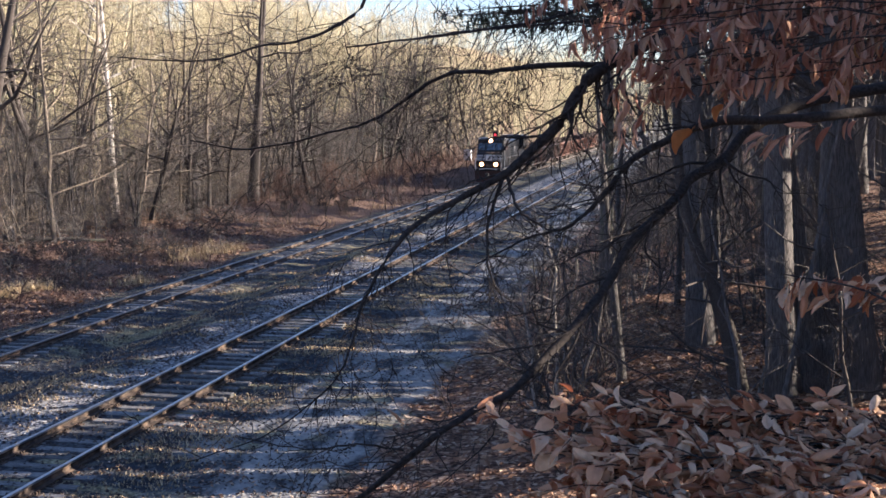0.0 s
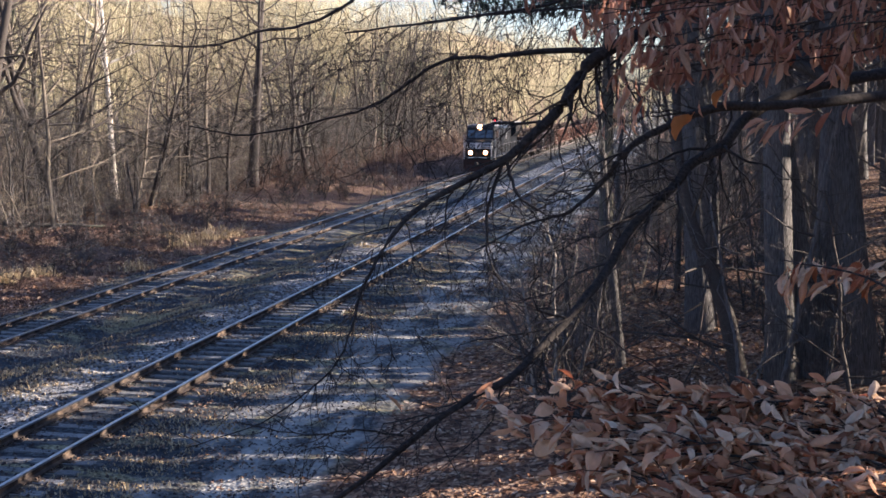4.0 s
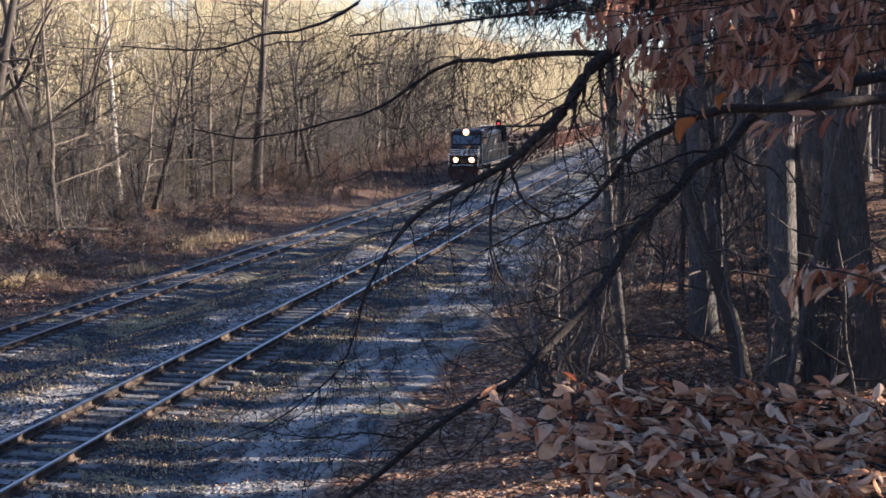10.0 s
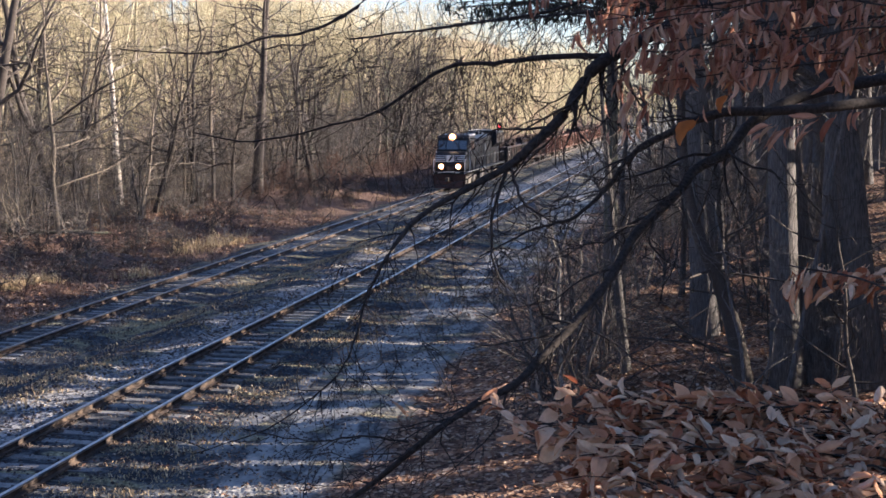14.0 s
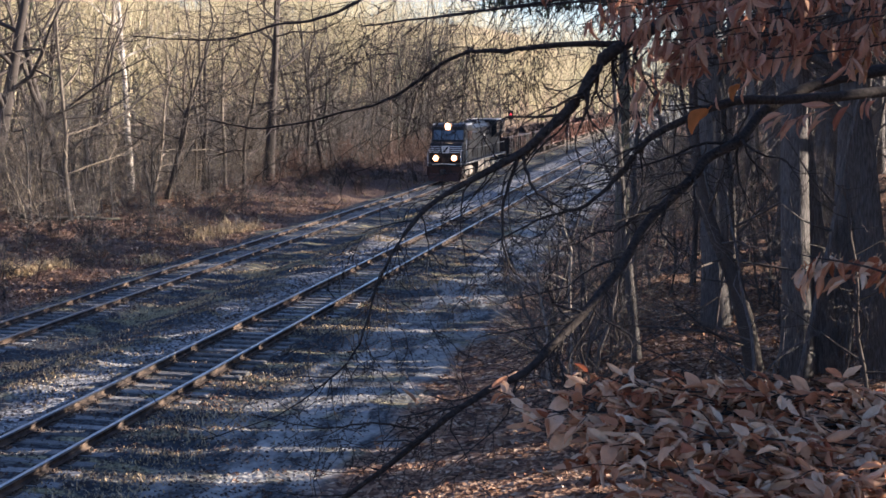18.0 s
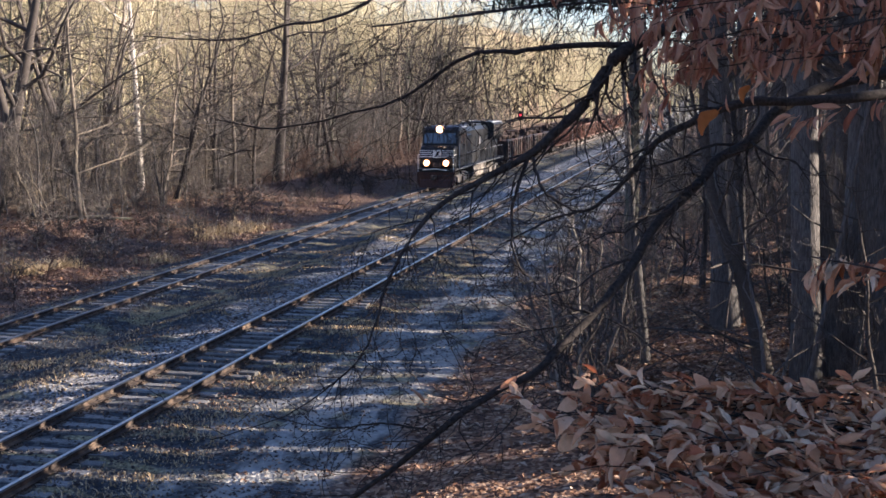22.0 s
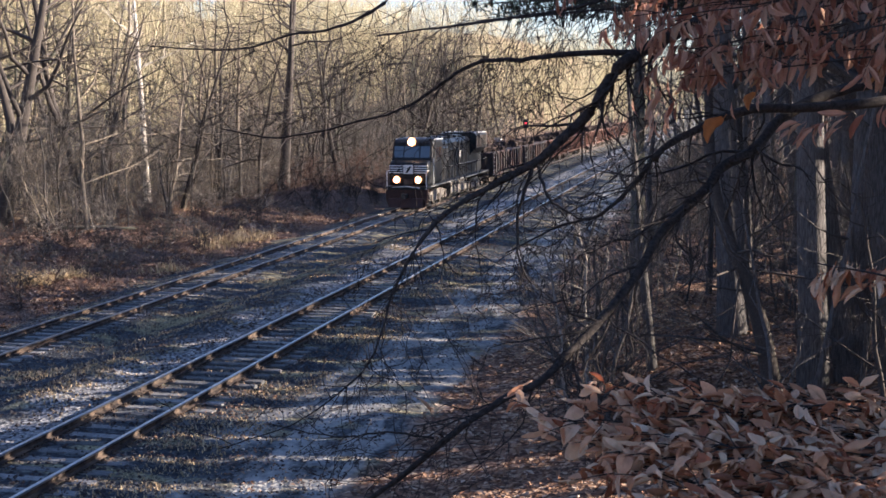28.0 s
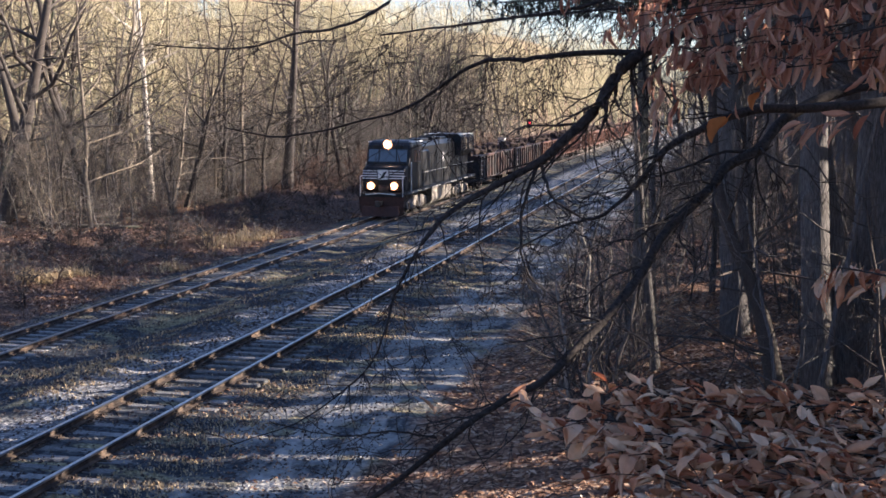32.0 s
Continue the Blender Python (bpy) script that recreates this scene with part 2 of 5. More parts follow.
GLASS = shade("cab_glass", glass_build, 0.06, 0.0, 0.9)


def glow(name, colour, strength):
    def build(nt, b):
        b.inputs["Base Color"].default_value = (*colour, 1)
        b.inputs["Emission Color"].default_value = (*colour, 1)
        b.inputs["Emission Strength"].default_value = strength
    return shade(name, build, 0.3)


LAMP = glow("headlight_glow", (1.0, 0.74, 0.42), 14.0)
# orange glow of the discs round the lenses, imitating the lamps' bloom
LAMP_BLOOM = glow("lamp_bloom_glow", (1.0, 0.45, 0.16), 1.0)
RED_LAMP = glow("signal_glow", (0.9, 0.06, 0.07), 0.7)


# ---- geometry helpers ----
class Geo:
    """Collects vertices and faces of one mesh."""

    def __init__(self):
        self.v, self.f = [], []

    def tube(self, pts, radii, sides=6, cap=True):
        base = len(self.v)
        n = len(pts)
        ref = Vector((0.31, 0.17, 0.94))
        for i, p in enumerate(pts):
            d = (pts[min(i + 1, n - 1)] - pts[max(i - 1, 0)]).normalized()
            a = d.cross(ref if abs(d.dot(ref)) < 0.95 else Vector((1, 0, 0))).normalized()
            c = d.cross(a)
            for k in range(sides):
                w = 2 * math.pi * k / sides
                self.v.append(tuple(p + (a * math.cos(w) + c * math.sin(w)) * radii[i]))
        for i in range(n - 1):
            for k in range(sides):
                k2 = (k + 1) % sides
                self.f.append((base + i * sides + k, base + i * sides + k2, base + (i + 1) * sides + k2, base + (i + 1) * sides + k))
        if cap:
            self.f.append(tuple(base + k for k in reversed(range(sides))))
            self.f.append(tuple(base + (n - 1) * sides + k for k in range(sides)))

    def box(self, lo, hi, taper=0.0, bev=0.0):
        """A box from corner to corner with chamfered upright edges; taper draws its top in."""
        (x0, y0, z0), (x1, y1, z1) = lo, hi
        b = min(bev, (x1 - x0) / 3, (y1 - y0) / 3)
        base = len(self.v)
        if b > 0:
            ring = [(x0 + b, y0), (x1 - b, y0), (x1, y0 + b), (x1, y1 - b), (x1 - b, y1), (x0 + b, y1), (x0, y1 - b), (x0, y0 + b)]
        else:
            ring = [(x0, y0), (x1, y0), (x1, y1), (x0, y1)]
        cx, cy, n = (x0 + x1) / 2, (y0 + y1) / 2, len(ring)
        levels = [(z0, 0), (z1, taper)] if b == 0 else [(z0, 0), (z1 - b, taper), (z1, taper + b)]
        for z, t in levels:
            for x, y in ring:
                sx, sy = (1 if x > cx else -1), (1 if y > cy else -1)
                self.v.append((x - sx * min(t, abs(x - cx)), y - sy * min(t, abs(y - cy)), z))
        for j in range(len(levels) - 1):
            for k in range(n):
                k2 = (k + 1) % n
                self.f.append((base + j * n + k, base + j * n + k2, base + (j + 1) * n + k2, base + (j + 1) * n + k))
        self.f.append(tuple(base + k for k in reversed(range(n))))
        self.f.append(tuple(base + (len(levels) - 1) * n + k for k in range(n)))

    def prism(self, profile, axis, lo, hi):
        """A closed profile drawn out along an axis; the profile is in the two other axes in order."""
        base, n = len(self.v), len(profile)
        for s in (lo, hi):
            for a, c in profile:
                q = [a, c]
                q.insert(axis, s)
                self.v.append(tuple(q))
        for k in range(n):
            k2 = (k + 1) % n
            self.f.append((base + k, base + k2, base + n + k2, base + n + k))
        self.f.append(tuple(base + k for k in reversed(range(n))))
        self.f.append(tuple(base + n + k for k in range(n)))

    def mesh(self, name, material, smooth=False):
        me = bpy.data.meshes.new(name)
        me.from_pydata(self.v, [], self.f)
        me.materials.append(material)
        if smooth:
            me.shade_smooth()
        me.update()
        bm = bmesh.new()
        bm.from_mesh(me)
        if len(bm.faces) < 4000:
            bmesh.ops.recalc_face_normals(bm, faces=bm.faces)
            bm.to_mesh(me)
        bm.free()
        return me


def part(name, geo, material, parent=None, label="", smooth=False):
    ob = new(name, geo if isinstance(geo, bpy.types.Mesh) else geo.mesh(name, material, smooth))
    ob.parent = parent
    return tagged(ob, label)


def spline(ctrl, per=4):
    """A smooth line through control points."""
    c = [Vector(p) for p in ctrl]
    c = [c[0] * 2 - c[1]] + c + [c[-1] * 2 - c[-2]]
    out = []
    for i in range(1, len(c) - 2):
        for k in range(per):
            t = k / per
            out.append(0.5 * (2 * c[i] + (c[i + 1] - c[i - 1]) * t + (2 * c[i - 1] - 5 * c[i] + 4 * c[i + 1] - c[i + 2]) * t * t + (3 * c[i] - c[i - 1] - 3 * c[i + 1] + c[i + 2]) * t ** 3))
    return out + [c[-2]]


# ---- ground ----
NEAR_X, NEAR_TOP = -11.12, 0.30
FAR_X, FAR_TOP = -20.26, -0.70


def step(a, b, x):
    t = min(1.0, max(0.0, (x - a) / (b - a)))
    return t * t * (3 - 2 * t)


def ground_z(x, y):
    """Height of the ground: the near track's bed at 0, the far one's a metre lower, a bank to the right, hills round about."""
    z = -1.0 * step(-13.6, -17.6, x)
    z += 0.14 * max(0.0, min(x, 16) + 5.2) + 8.0 * step(14, 60, x)
    z += 0.095 * step(2.3, 1.5, abs(x - NEAR_X)) + 0.095 * step(2.2, 1.5, abs(x - FAR_X))
    z += 31.0 * step(-44, -150, x) + 0.5 * step(-24, -34, x) - 0.25 * step(-21.9, -23.4, x)
    z += 20.0 * step(330, 900, y + 0.4 * abs(x + 15))
    near = step(9, 3, math.hypot(x - 0.3, y + 0.5))
    z = z * (1 - near) + 4.55 * near
    if -260 < x < 120 and y < 420:
        v = Vector((x, y, 0))
        z += 0.16 * (noise.noise(v * 0.22) + 0.5 * noise.noise(v * 0.7)) * (1 - 0.75 * (step(-24, -22, x) * step(-9, -11, x)))
        z += 0.05 * noise.noise(v * 1.9 + Vector((7, 3, 0))) * step(1.2, 1.9, abs(x - NEAR_X)) * step(1.2, 1.9, abs(x - FAR_X))
        z += 0.34 * max(0.0, noise.noise(Vector((x * 0.33, y * 0.8, 4))) + 0.35 * noise.noise(Vector((x * 0.8, y * 1.9, 9)))) * step(1.7, 2.6, abs(x - NEAR_X)) * step(1.7, 2.6, abs(x - FAR_X)) * step(-24, -22, x) * step(-7.6, -8.8, x)
        z += 0.55 * max(0.0, noise.noise(v * 0.42 + Vector((0, 5, 1))) + 0.5 * noise.noise(v * 1.1)) * step(-24.3, -26, x) * step(-46, -40, x)
        z += 1.6 * noise.noise(v * 0.03) * step(-40, -70, x)
    return z


def axis_steps(parts):
    out = []
    for a, b, s in parts:
        n = max(1, round((b - a) / s))
        out += [a + (b - a) * i / n for i in range(n)]
    return out + [parts[-1][1]]


def build_ground():
    xs = axis_steps([(-2500, -300, 300), (-300, -80, 12), (-80, -40, 3), (-40, -24, 0.8), (-24, 4, 0.33), (4, 20, 1.5), (20, 120, 10), (120, 2500, 350)])
    ys = axis_steps([(-2500, -200, 300), (-200, -10, 12), (-10, 14, 1.5), (14, 50, 0.4), (50, 100, 1.0), (100, 300, 5), (300, 900, 30), (900, 4000, 400)])
    g = Geo()
    g.v = [(x, y, ground_z(x, y)) for y in ys for x in xs]
    n = len(xs)
    g.f = [(j * n + i, j * n + i + 1, (j + 1) * n + i + 1, (j + 1) * n + i) for j in range(len(ys) - 1) for i in range(n - 1)]
    tagged(part("ground", g, GROUND, smooth=True), "gravel railway bed, dirt service track and leaf-littered wooded banks", "ground", kind="structure")


build_ground()

# ---- the two tracks ----

def rail_geo(y0, y1):
    """A flat-bottomed rail along y: foot and web; its head is a part of its own."""
    body, head = Geo(), Geo()
    body.prism([(-0.07, -0.17), (0.07, -0.17), (0.07, -0.155), (0.012, -0.13), (0.009, -0.04), (-0.009, -0.04), (-0.012, -0.13), (-0.07, -0.155)], 1, y0, y1)
    head.prism([(-0.036, -0.042), (0.036, -0.042), (0.036, -0.006), (0.026, 0.0), (-0.026, 0.0), (-0.036, -0.006)], 1, y0, y1)
    return body, head


def build_track(name, cx, top, y0, y1, single, label, seed):
    rnd = random.Random(seed)
    track = tagged(new(name), label, "railway track")
    track.location = (cx, 0, top)
    for side in (-0.753, 0.753):
        body, head = rail_geo(y0, y1)
        rail = part("rail", body, RUST, track, "rusty steel rail with a worn bright head")
        rail.location = (side, 0, 0)
        part("rail_head", head, RAIL_TOP, rail, "polished running surface")
    shapes = []
    for k in range(4):
        g = Geo()
        L = 1.28 + rnd.uniform(-0.03, 0.03)
        g.box((-L, -0.115, -0.33), (L, 0.115, -0.183), bev=0.014)
        shapes.append(g.mesh("tie", TIE))
    plate = Geo()
    plate.box((-0.16, -0.10, -0.19), (0.16, 0.10, -0.165), bev=0.006)
    for sx in (-0.095, 0.095):
        plate.box((sx - 0.018, -0.05, -0.17), (sx + 0.018, -0.02, -0.125))
        plate.box((sx - 0.018, 0.03, -0.17), (sx + 0.018, 0.06, -0.125))
    plate_me = plate.mesh("tie_plate", RUST)
    rest, y, count = Geo(), y0 + 0.3, 0
    while y < y1:
        dy = rnd.uniform(-0.04, 0.04)
        if count < single:
            tie = part("tie", shapes[count % 4], TIE, track)
            tie.matrix_basis = pose(rnd.uniform(-0.04, 0.04), y + dy, rnd.uniform(-0.012, 0.006), 0, 0, rnd.uniform(-1.3, 1.3))
            if count < single * 0.6:
                for side in (-0.753, 0.753):
                    p = part("tie_plate", plate_me, RUST, tie)
                    p.location = (side, 0, 0)
        else:
            L = 1.28 + rnd.uniform(-0.05, 0.05)
            rest.box((-L, y + dy - 0.115, -0.33), (L, y + dy + 0.115, -0.183 + rnd.uniform(-0.012, 0.004)))
        y += 0.535
        count += 1
    tagged(part("tie_stretch", rest, TIE, track), "weathered wooden ties further along the line", kind="stuff")


build_track("near_track", NEAR_X, NEAR_TOP, 8, 330, 260, "railway track with rusty rails on weathered ties in gravel", 5)
build_track("far_track", FAR_X, FAR_TOP, 20, 330, 200, "railway track with bright rails beside a grassy verge", 6)


# ---- ballast, fallen leaves, grass ----
def scatter_stones(name, count, zone, size, label, seed):
    rnd = random.Random(seed)
    g = Geo()
    x0, x1, y0, y1 = zone
    for _ in range(count):
        y = y0 + (y1 - y0) * rnd.random() ** 1.6
        x = rnd.uniform(x0, x1)
        s = size * rnd.uniform(0.5, 1.4)
        z = ground_z(x, y) + s * 0.2
        b = len(g.v)
        a = rnd.uniform(0, 6.3)
        for k in range(4):
            w = a + k * 1.571 + rnd.uniform(-0.3, 0.3)
            g.v.append((x + s * math.cos(w), y + s * math.sin(w), z + rnd.uniform(-0.3, 0.2) * s))
        g.v.append((x + rnd.uniform(-0.4, 0.4) * s, y + rnd.uniform(-0.4, 0.4) * s, z + s * rnd.uniform(0.5, 0.9)))
        g.f += [(b, b + 1, b + 4), (b + 1, b + 2, b + 4), (b + 2, b + 3, b + 4), (b + 3, b, b + 4), (b + 3, b + 2, b + 1, b)]
    tagged(part(name, g, STONE), label, "gravel", kind="stuff")


def scatter_leaves(name, count, zone, size, label, seed, density=None):
    rnd = random.Random(seed)
    g = Geo()
    x0, x1, y0, y1 = zone
    while len(g.f) < 2 * count:
        x, y = rnd.uniform(x0, x1), y0 + (y1 - y0) * rnd.random() ** 1.5
        if density and rnd.random() > density(x, y):
            continue
        s, a = size * rnd.uniform(0.6, 1.4), rnd.uniform(0, 6.3)
        z = ground_z(x, y) + rnd.uniform(0.005, 0.05)
        u, w = Vector((math.cos(a), math.sin(a), rnd.uniform(-0.35, 0.5))), Vector((-math.sin(a), math.cos(a), rnd.uniform(-0.3, 0.3)))
        c, b = Vector((x, y, z)), len(g.v)
        lift = Vector((0, 0, s * rnd.uniform(0.1, 0.5)))
        for q in (c - u * s * 0.5, c + w * s * 0.25 + lift * 0.6, c + u * s * 0.5 + lift * 0.3, c - w * s * 0.25 + lift * 0.6):
            g.v.append(tuple(q))
        g.f += [(b, b + 1, b + 2), (b, b + 2, b + 3)]
    tagged(part(name, g, LITTER), label, "fallen leaves", kind="stuff")


def scatter_grass(name, tufts, zone, height, material, label, seed, blades=12, spread=0.22, density=None):
    rnd = random.Random(seed)
    g = Geo()
    x0, x1, y0, y1 = zone
    made = 0
    while made < tufts:
        x, y = rnd.uniform(x0, x1), rnd.uniform(y0, y1)
        if density and rnd.random() > density(x, y):
            continue
        made += 1
        h0 = height * rnd.uniform(0.5, 1.3)
        for _ in range(blades):
            bx, by = x + rnd.gauss(0, spread), y + rnd.gauss(0, spread)
            z, h, a = ground_z(bx, by) - 0.03, h0 * rnd.uniform(0.5, 1.1), rnd.uniform(0, 6.3)
            lean, w = rnd.uniform(0.1, 1.3) * h, 0.010 + 0.008 * rnd.random()
            dx, dy = math.cos(a), math.sin(a)
            b = len(g.v)
            g.v += [(bx - dy * w, by + dx * w, z), (bx + dy * w, by - dx * w, z),
                    (bx + dx * lean * 0.35 + dy * w * 0.8, by + dy * lean * 0.35 - dx * w * 0.8, z + h * 0.62), (bx + dx * lean * 0.35 - dy * w * 0.8, by + dy * lean * 0.35 + dx * w * 0.8, z + h * 0.62),
                    (bx + dx * lean, by + dy * lean, z + h * rnd.uniform(0.75, 1.0))]
            g.f += [(b, b + 1, b + 2, b + 3), (b + 3, b + 2, b + 4)]
    tagged(part(name, g, material), label, "grass", kind="stuff")


def patchy(scale, level):
    return lambda x, y: step(level - 0.15, level + 0.15, noise.noise(Vector((x * scale, y * scale, 2.7))))


scatter_stones("ballast", 17000, (-24, -9.6, 15, 60), 0.042, "dark grey crushed stone ballast between the tracks", 1)
scatter_stones("track_gravel", 6000, (-9.8, -6, 15, 45), 0.03, "pale gravel of the service track", 2)
scatter_leaves("slope_litter", 5000, (-2.2, 2.2, 22, 36), 0.13, "brown and tan fallen leaves on the open slope", 33)
scatter_leaves("leaf_litter", 16000, (-5.7, 8, 14, 60), 0.13, "brown fallen leaves on the wooded bank", 3)
scatter_leaves("blown_leaves", 2600, (-10.5, -6, 14, 60), 0.08, "dry leaves blown over the gravel", 4, patchy(0.45, 0.1))
scatter_grass("verge_grass", 190, (-37, -23.6, 33, 110), 0.42, GRASS, "tall dry straw-coloured grass on the verge", 5, density=patchy(0.16, 0.12))
scatter_grass("verge_weeds", 1500, (-42, -23.6, 33, 110), 0.24, WEED_RED, "reddish-brown dead weeds on the verge", 6, blades=10, spread=0.45, density=patchy(0.13, -0.2))
scatter_grass("verge_edge_weeds", 1000, (-32, -23.4, 32, 66), 0.2, WEED_RED, "low reddish-brown dead weeds at the edge of the verge", 9, blades=11, spread=0.4)
scatter_grass("straw_clump", 80, (-27.6, -26.0, 43.4, 46.4), 0.62, STRAW, "clump of pale dry straw beside the track", 10, blades=16, spread=0.2)
scatter_grass("far_verge_weeds", 900, (-44, -23.6, 98, 200), 0.7, WEED_RED, "tall reddish-brown dead weeds far along the verge", 14, blades=9, spread=0.6)
scatter_leaves("verge_litter", 12000, (-40, -23.3, 36, 80), 0.19, "reddish-brown fallen leaves on the verge", 31, density=patchy(0.2, -0.25))
scatter_grass("middle_straw_clump", 16, (-25.0, -23.5, 48.6, 51), 0.45, STRAW, "small clump of pale dry straw beside the track", 12, blades=14, spread=0.2)
scatter_grass("far_straw_clump", 46, (-26.2, -24.4, 57, 64), 0.6, STRAW, "clump of pale dry straw further along the verge", 11, blades=16, spread=0.22)
scatter_grass("roadside_weeds", 520, (-10.2, -8.5, 16, 45), 0.10, STRAW, "tangled dry weeds between the track and the service track", 18, blades=12, spread=0.22, density=patchy(0.5, 0.0))
scatter_grass("track_weeds", 500, (-19, -7.2, 15, 60), 0.11, GRASS, "low dry weeds in the gravel", 7, blades=9, spread=0.14, density=patchy(0.4, 0.12))
scatter_grass("pale_weeds", 1500, (-19, -8.2, 16, 62), 0.10, STRAW, "pale dry grass on the mounds between the tracks", 17, blades=10, spread=0.2, density=lambda x, y: step(0.12, 0.4, noise.noise(Vector((x * 0.33, y * 0.8, 4))) + 0.35 * noise.noise(Vector((x * 0.8, y * 1.9, 9)))) * step(1.5, 1.9, abs(x - NEAR_X)))
scatter_grass("dead_weeds", 1100, (-19, -8.7, 15, 55), 0.11, WEED, "dark dead weeds among the ballast", 8, blades=9, spread=0.16, density=patchy(0.3, -0.02))


# ---- bare trees ----
def turned(d, angle, rnd):
    """d swung by an angle about a random axis across it."""
    axis = d.cross(Vector((rnd.gauss(0, 1), rnd.gauss(0, 1), rnd.gauss(0, 1)))).normalized()
    return (Matrix.Rotation(angle, 3, axis) @ d).normalized()


def branch(g, rnd, p, d, length, r, depth, kids, lift=0.12, sides=(3, 3, 4), least=0.006, fewer=0, wob=0.16):
    n = max(1, 2 + depth - fewer)
    pts, radii, q, way = [p], [r], p, d
    for i in range(n):
        way = (way + Vector((rnd.gauss(0, wob), rnd.gauss(0, wob), rnd.gauss(0, wob * 0.75) + lift))).normalized()
        q = q + way * (length / n)
        pts.append(q)
        radii.append(max(least * 0.6, r * (1 - 0.8 * (i + 1) / n)))
    g.tube(pts, radii, sides[min(depth, 2)], cap=False)
    if depth > 0:
        for k in range(kids[depth - 1]):
            t = rnd.uniform(0.25, 1.0) * n
            i = min(int(t), n - 1)
            start = pts[i].lerp(pts[i + 1], t - i)
            branch(g, rnd, start, turned(way, rnd.uniform(0.4, 1.0), rnd), length * rnd.uniform(0.38, 0.62), max(least, radii[i] * 0.55), depth - 1, kids, lift, sides, least, fewer, wob)


def tree_meshes(seed, height, r, low, limbs, kids, lean=0.0, spread=0.9, forked=False, bark=None, reach=0.34, least=0.007, lift=0.12, fewer=0, round_=7, bend=0.03, wob=0.16):
    """Trunk and crown of one leafless tree, standing on its origin."""
    rnd = random.Random(seed)
    trunk, crown = Geo(), Geo()
    n = 9
    pts, radii = [], []
    off = Vector((0, 0, 0))
    tilt = Vector((rnd.gauss(0, 0.5), rnd.gauss(0, 0.5), 0)) * 0.12 + Vector((lean, 0, 0))
    for i in range(n + 1):
        t = i / n
        off += Vector((rnd.gauss(0, bend), rnd.gauss(0, bend), 0)) * height * 0.35
        pts.append(Vector((0, 0, height * t - 0.25)) + off * t + tilt * height * t)
        radii.append(r * (1.25 if i == 0 else 1.0) * (1 - 0.9 * t ** 1.2) + 0.012)
    trunk.tube(pts, radii, round_, cap=False)
    stems = [(pts, radii)]
    if forked:
        k = rnd.randint(2, 4)
        d = turned(Vector((0, 0, 1)), rnd.uniform(0.25, 0.5), rnd)
        p2, q = [pts[k]], pts[k]
        for i in range(5):
            d = (d + Vector((rnd.gauss(0, 0.08), rnd.gauss(0, 0.08), 0.08))).normalized()
            q = q + d * (height * 0.62 / 5)
            p2.append(q)
        r2 = [radii[k] * 0.75 * (1 - 0.85 * i / 5) + 0.01 for i in range(6)]
        trunk.tube(p2, r2, 6, cap=False)
        stems.append((p2, r2))
    for k in range(limbs):
        sp, sr = stems[k % len(stems)]
        m = len(sp) - 1
        t = (low + (1 - low) * (k + rnd.random()) / limbs) * m
        i = min(int(t), m - 1)
        start = sp[i].lerp(sp[i + 1], t - i)
        a = rnd.uniform(0, 6.283)
        d = Vector((math.cos(a), math.sin(a), rnd.uniform(0.15, 0.9) / spread)).normalized()
        branch(crown, rnd, start, d, height * reach * rnd.uniform(0.6, 1.15) * (1.15 - 0.6 * t / m), max(least * 1.5, sr[i] * 0.5), 2, kids, lift=lift, least=least, fewer=fewer, wob=wob)
    return trunk.mesh("trunk", bark or BARK, True), crown.mesh("crown", bark or BARK, True)


def tree_thing(name, meshes, label, category="tree", group=""):
    ob = tagged(new(name), label, category, group)
    part("trunk", meshes[0], None, ob)
    part("crown", meshes[1], None, ob, "bare twigs")
    return ob


def stand(kinds, spots, rnd, sink=0.1):
    """Copies of some trees at the given spots; the models themselves stand at the first ones."""
    for k, (x, y, s) in enumerate(spots):
        m = pose(x, y, ground_z(x, y) - sink, rnd.uniform(-2.5, 2.5), rnd.uniform(-2.5, 2.5), rnd.uniform(0, 360)) @ Matrix.Scale(s, 4)
        if k < len(kinds):
            kinds[k].matrix_basis = m
        else:
            src = kinds[rnd.randrange(len(kinds))]
            made = copy_thing(src, m)
            made.matrix_basis = m


def joined_stand(name, kinds, spots, rnd, label):
    """Many far trees of a few kinds joined into one mesh."""
    verts, faces, base = [], [], 0
    shapes = []
    for meshes in kinds:
        vs, fs, n = [], [], 0
        for me in meshes:
            v = np.empty(len(me.vertices) * 3)
            me.vertices.foreach_get("co", v)
            f = np.empty(len(me.loops), int)
            me.loops.foreach_get("vertex_index", f)
            vs.append(v.reshape(-1, 3))
            fs.append(f.reshape(-1, 4) + n)
            n += len(me.vertices)
        shapes.append((np.concatenate(vs), np.concatenate(fs)))
    for x, y, s in spots:
        v, f = shapes[rnd.randrange(len(shapes))]
        a = rnd.uniform(0, 6.283)
        turn = np.array([[math.cos(a), -math.sin(a), 0], [math.sin(a), math.cos(a), 0], [0, 0, 1]]) * s
        verts.append(v @ turn.T + (x, y, ground_z(x, y) - 0.1))
        faces.append(f + base)
        base += len(v)
    v, f = np.concatenate(verts), np.concatenate(faces)
    me = bpy.data.meshes.new(name)
    me.vertices.add(len(v))
    me.vertices.foreach_set("co", v.ravel())
    me.loops.add(f.size)
    me.loops.foreach_set("vertex_index", f.ravel())
    me.polygons.add(len(f))
    me.polygons.foreach_set("loop_start", np.arange(0, f.size, 4))
    me.polygons.foreach_set("loop_total", np.full(len(f), 4))
    me.materials.append(kinds[0][1].materials[0])
    me.update(calc_edges=True)
    tagged(new(name, me), label, "woods", kind="stuff")


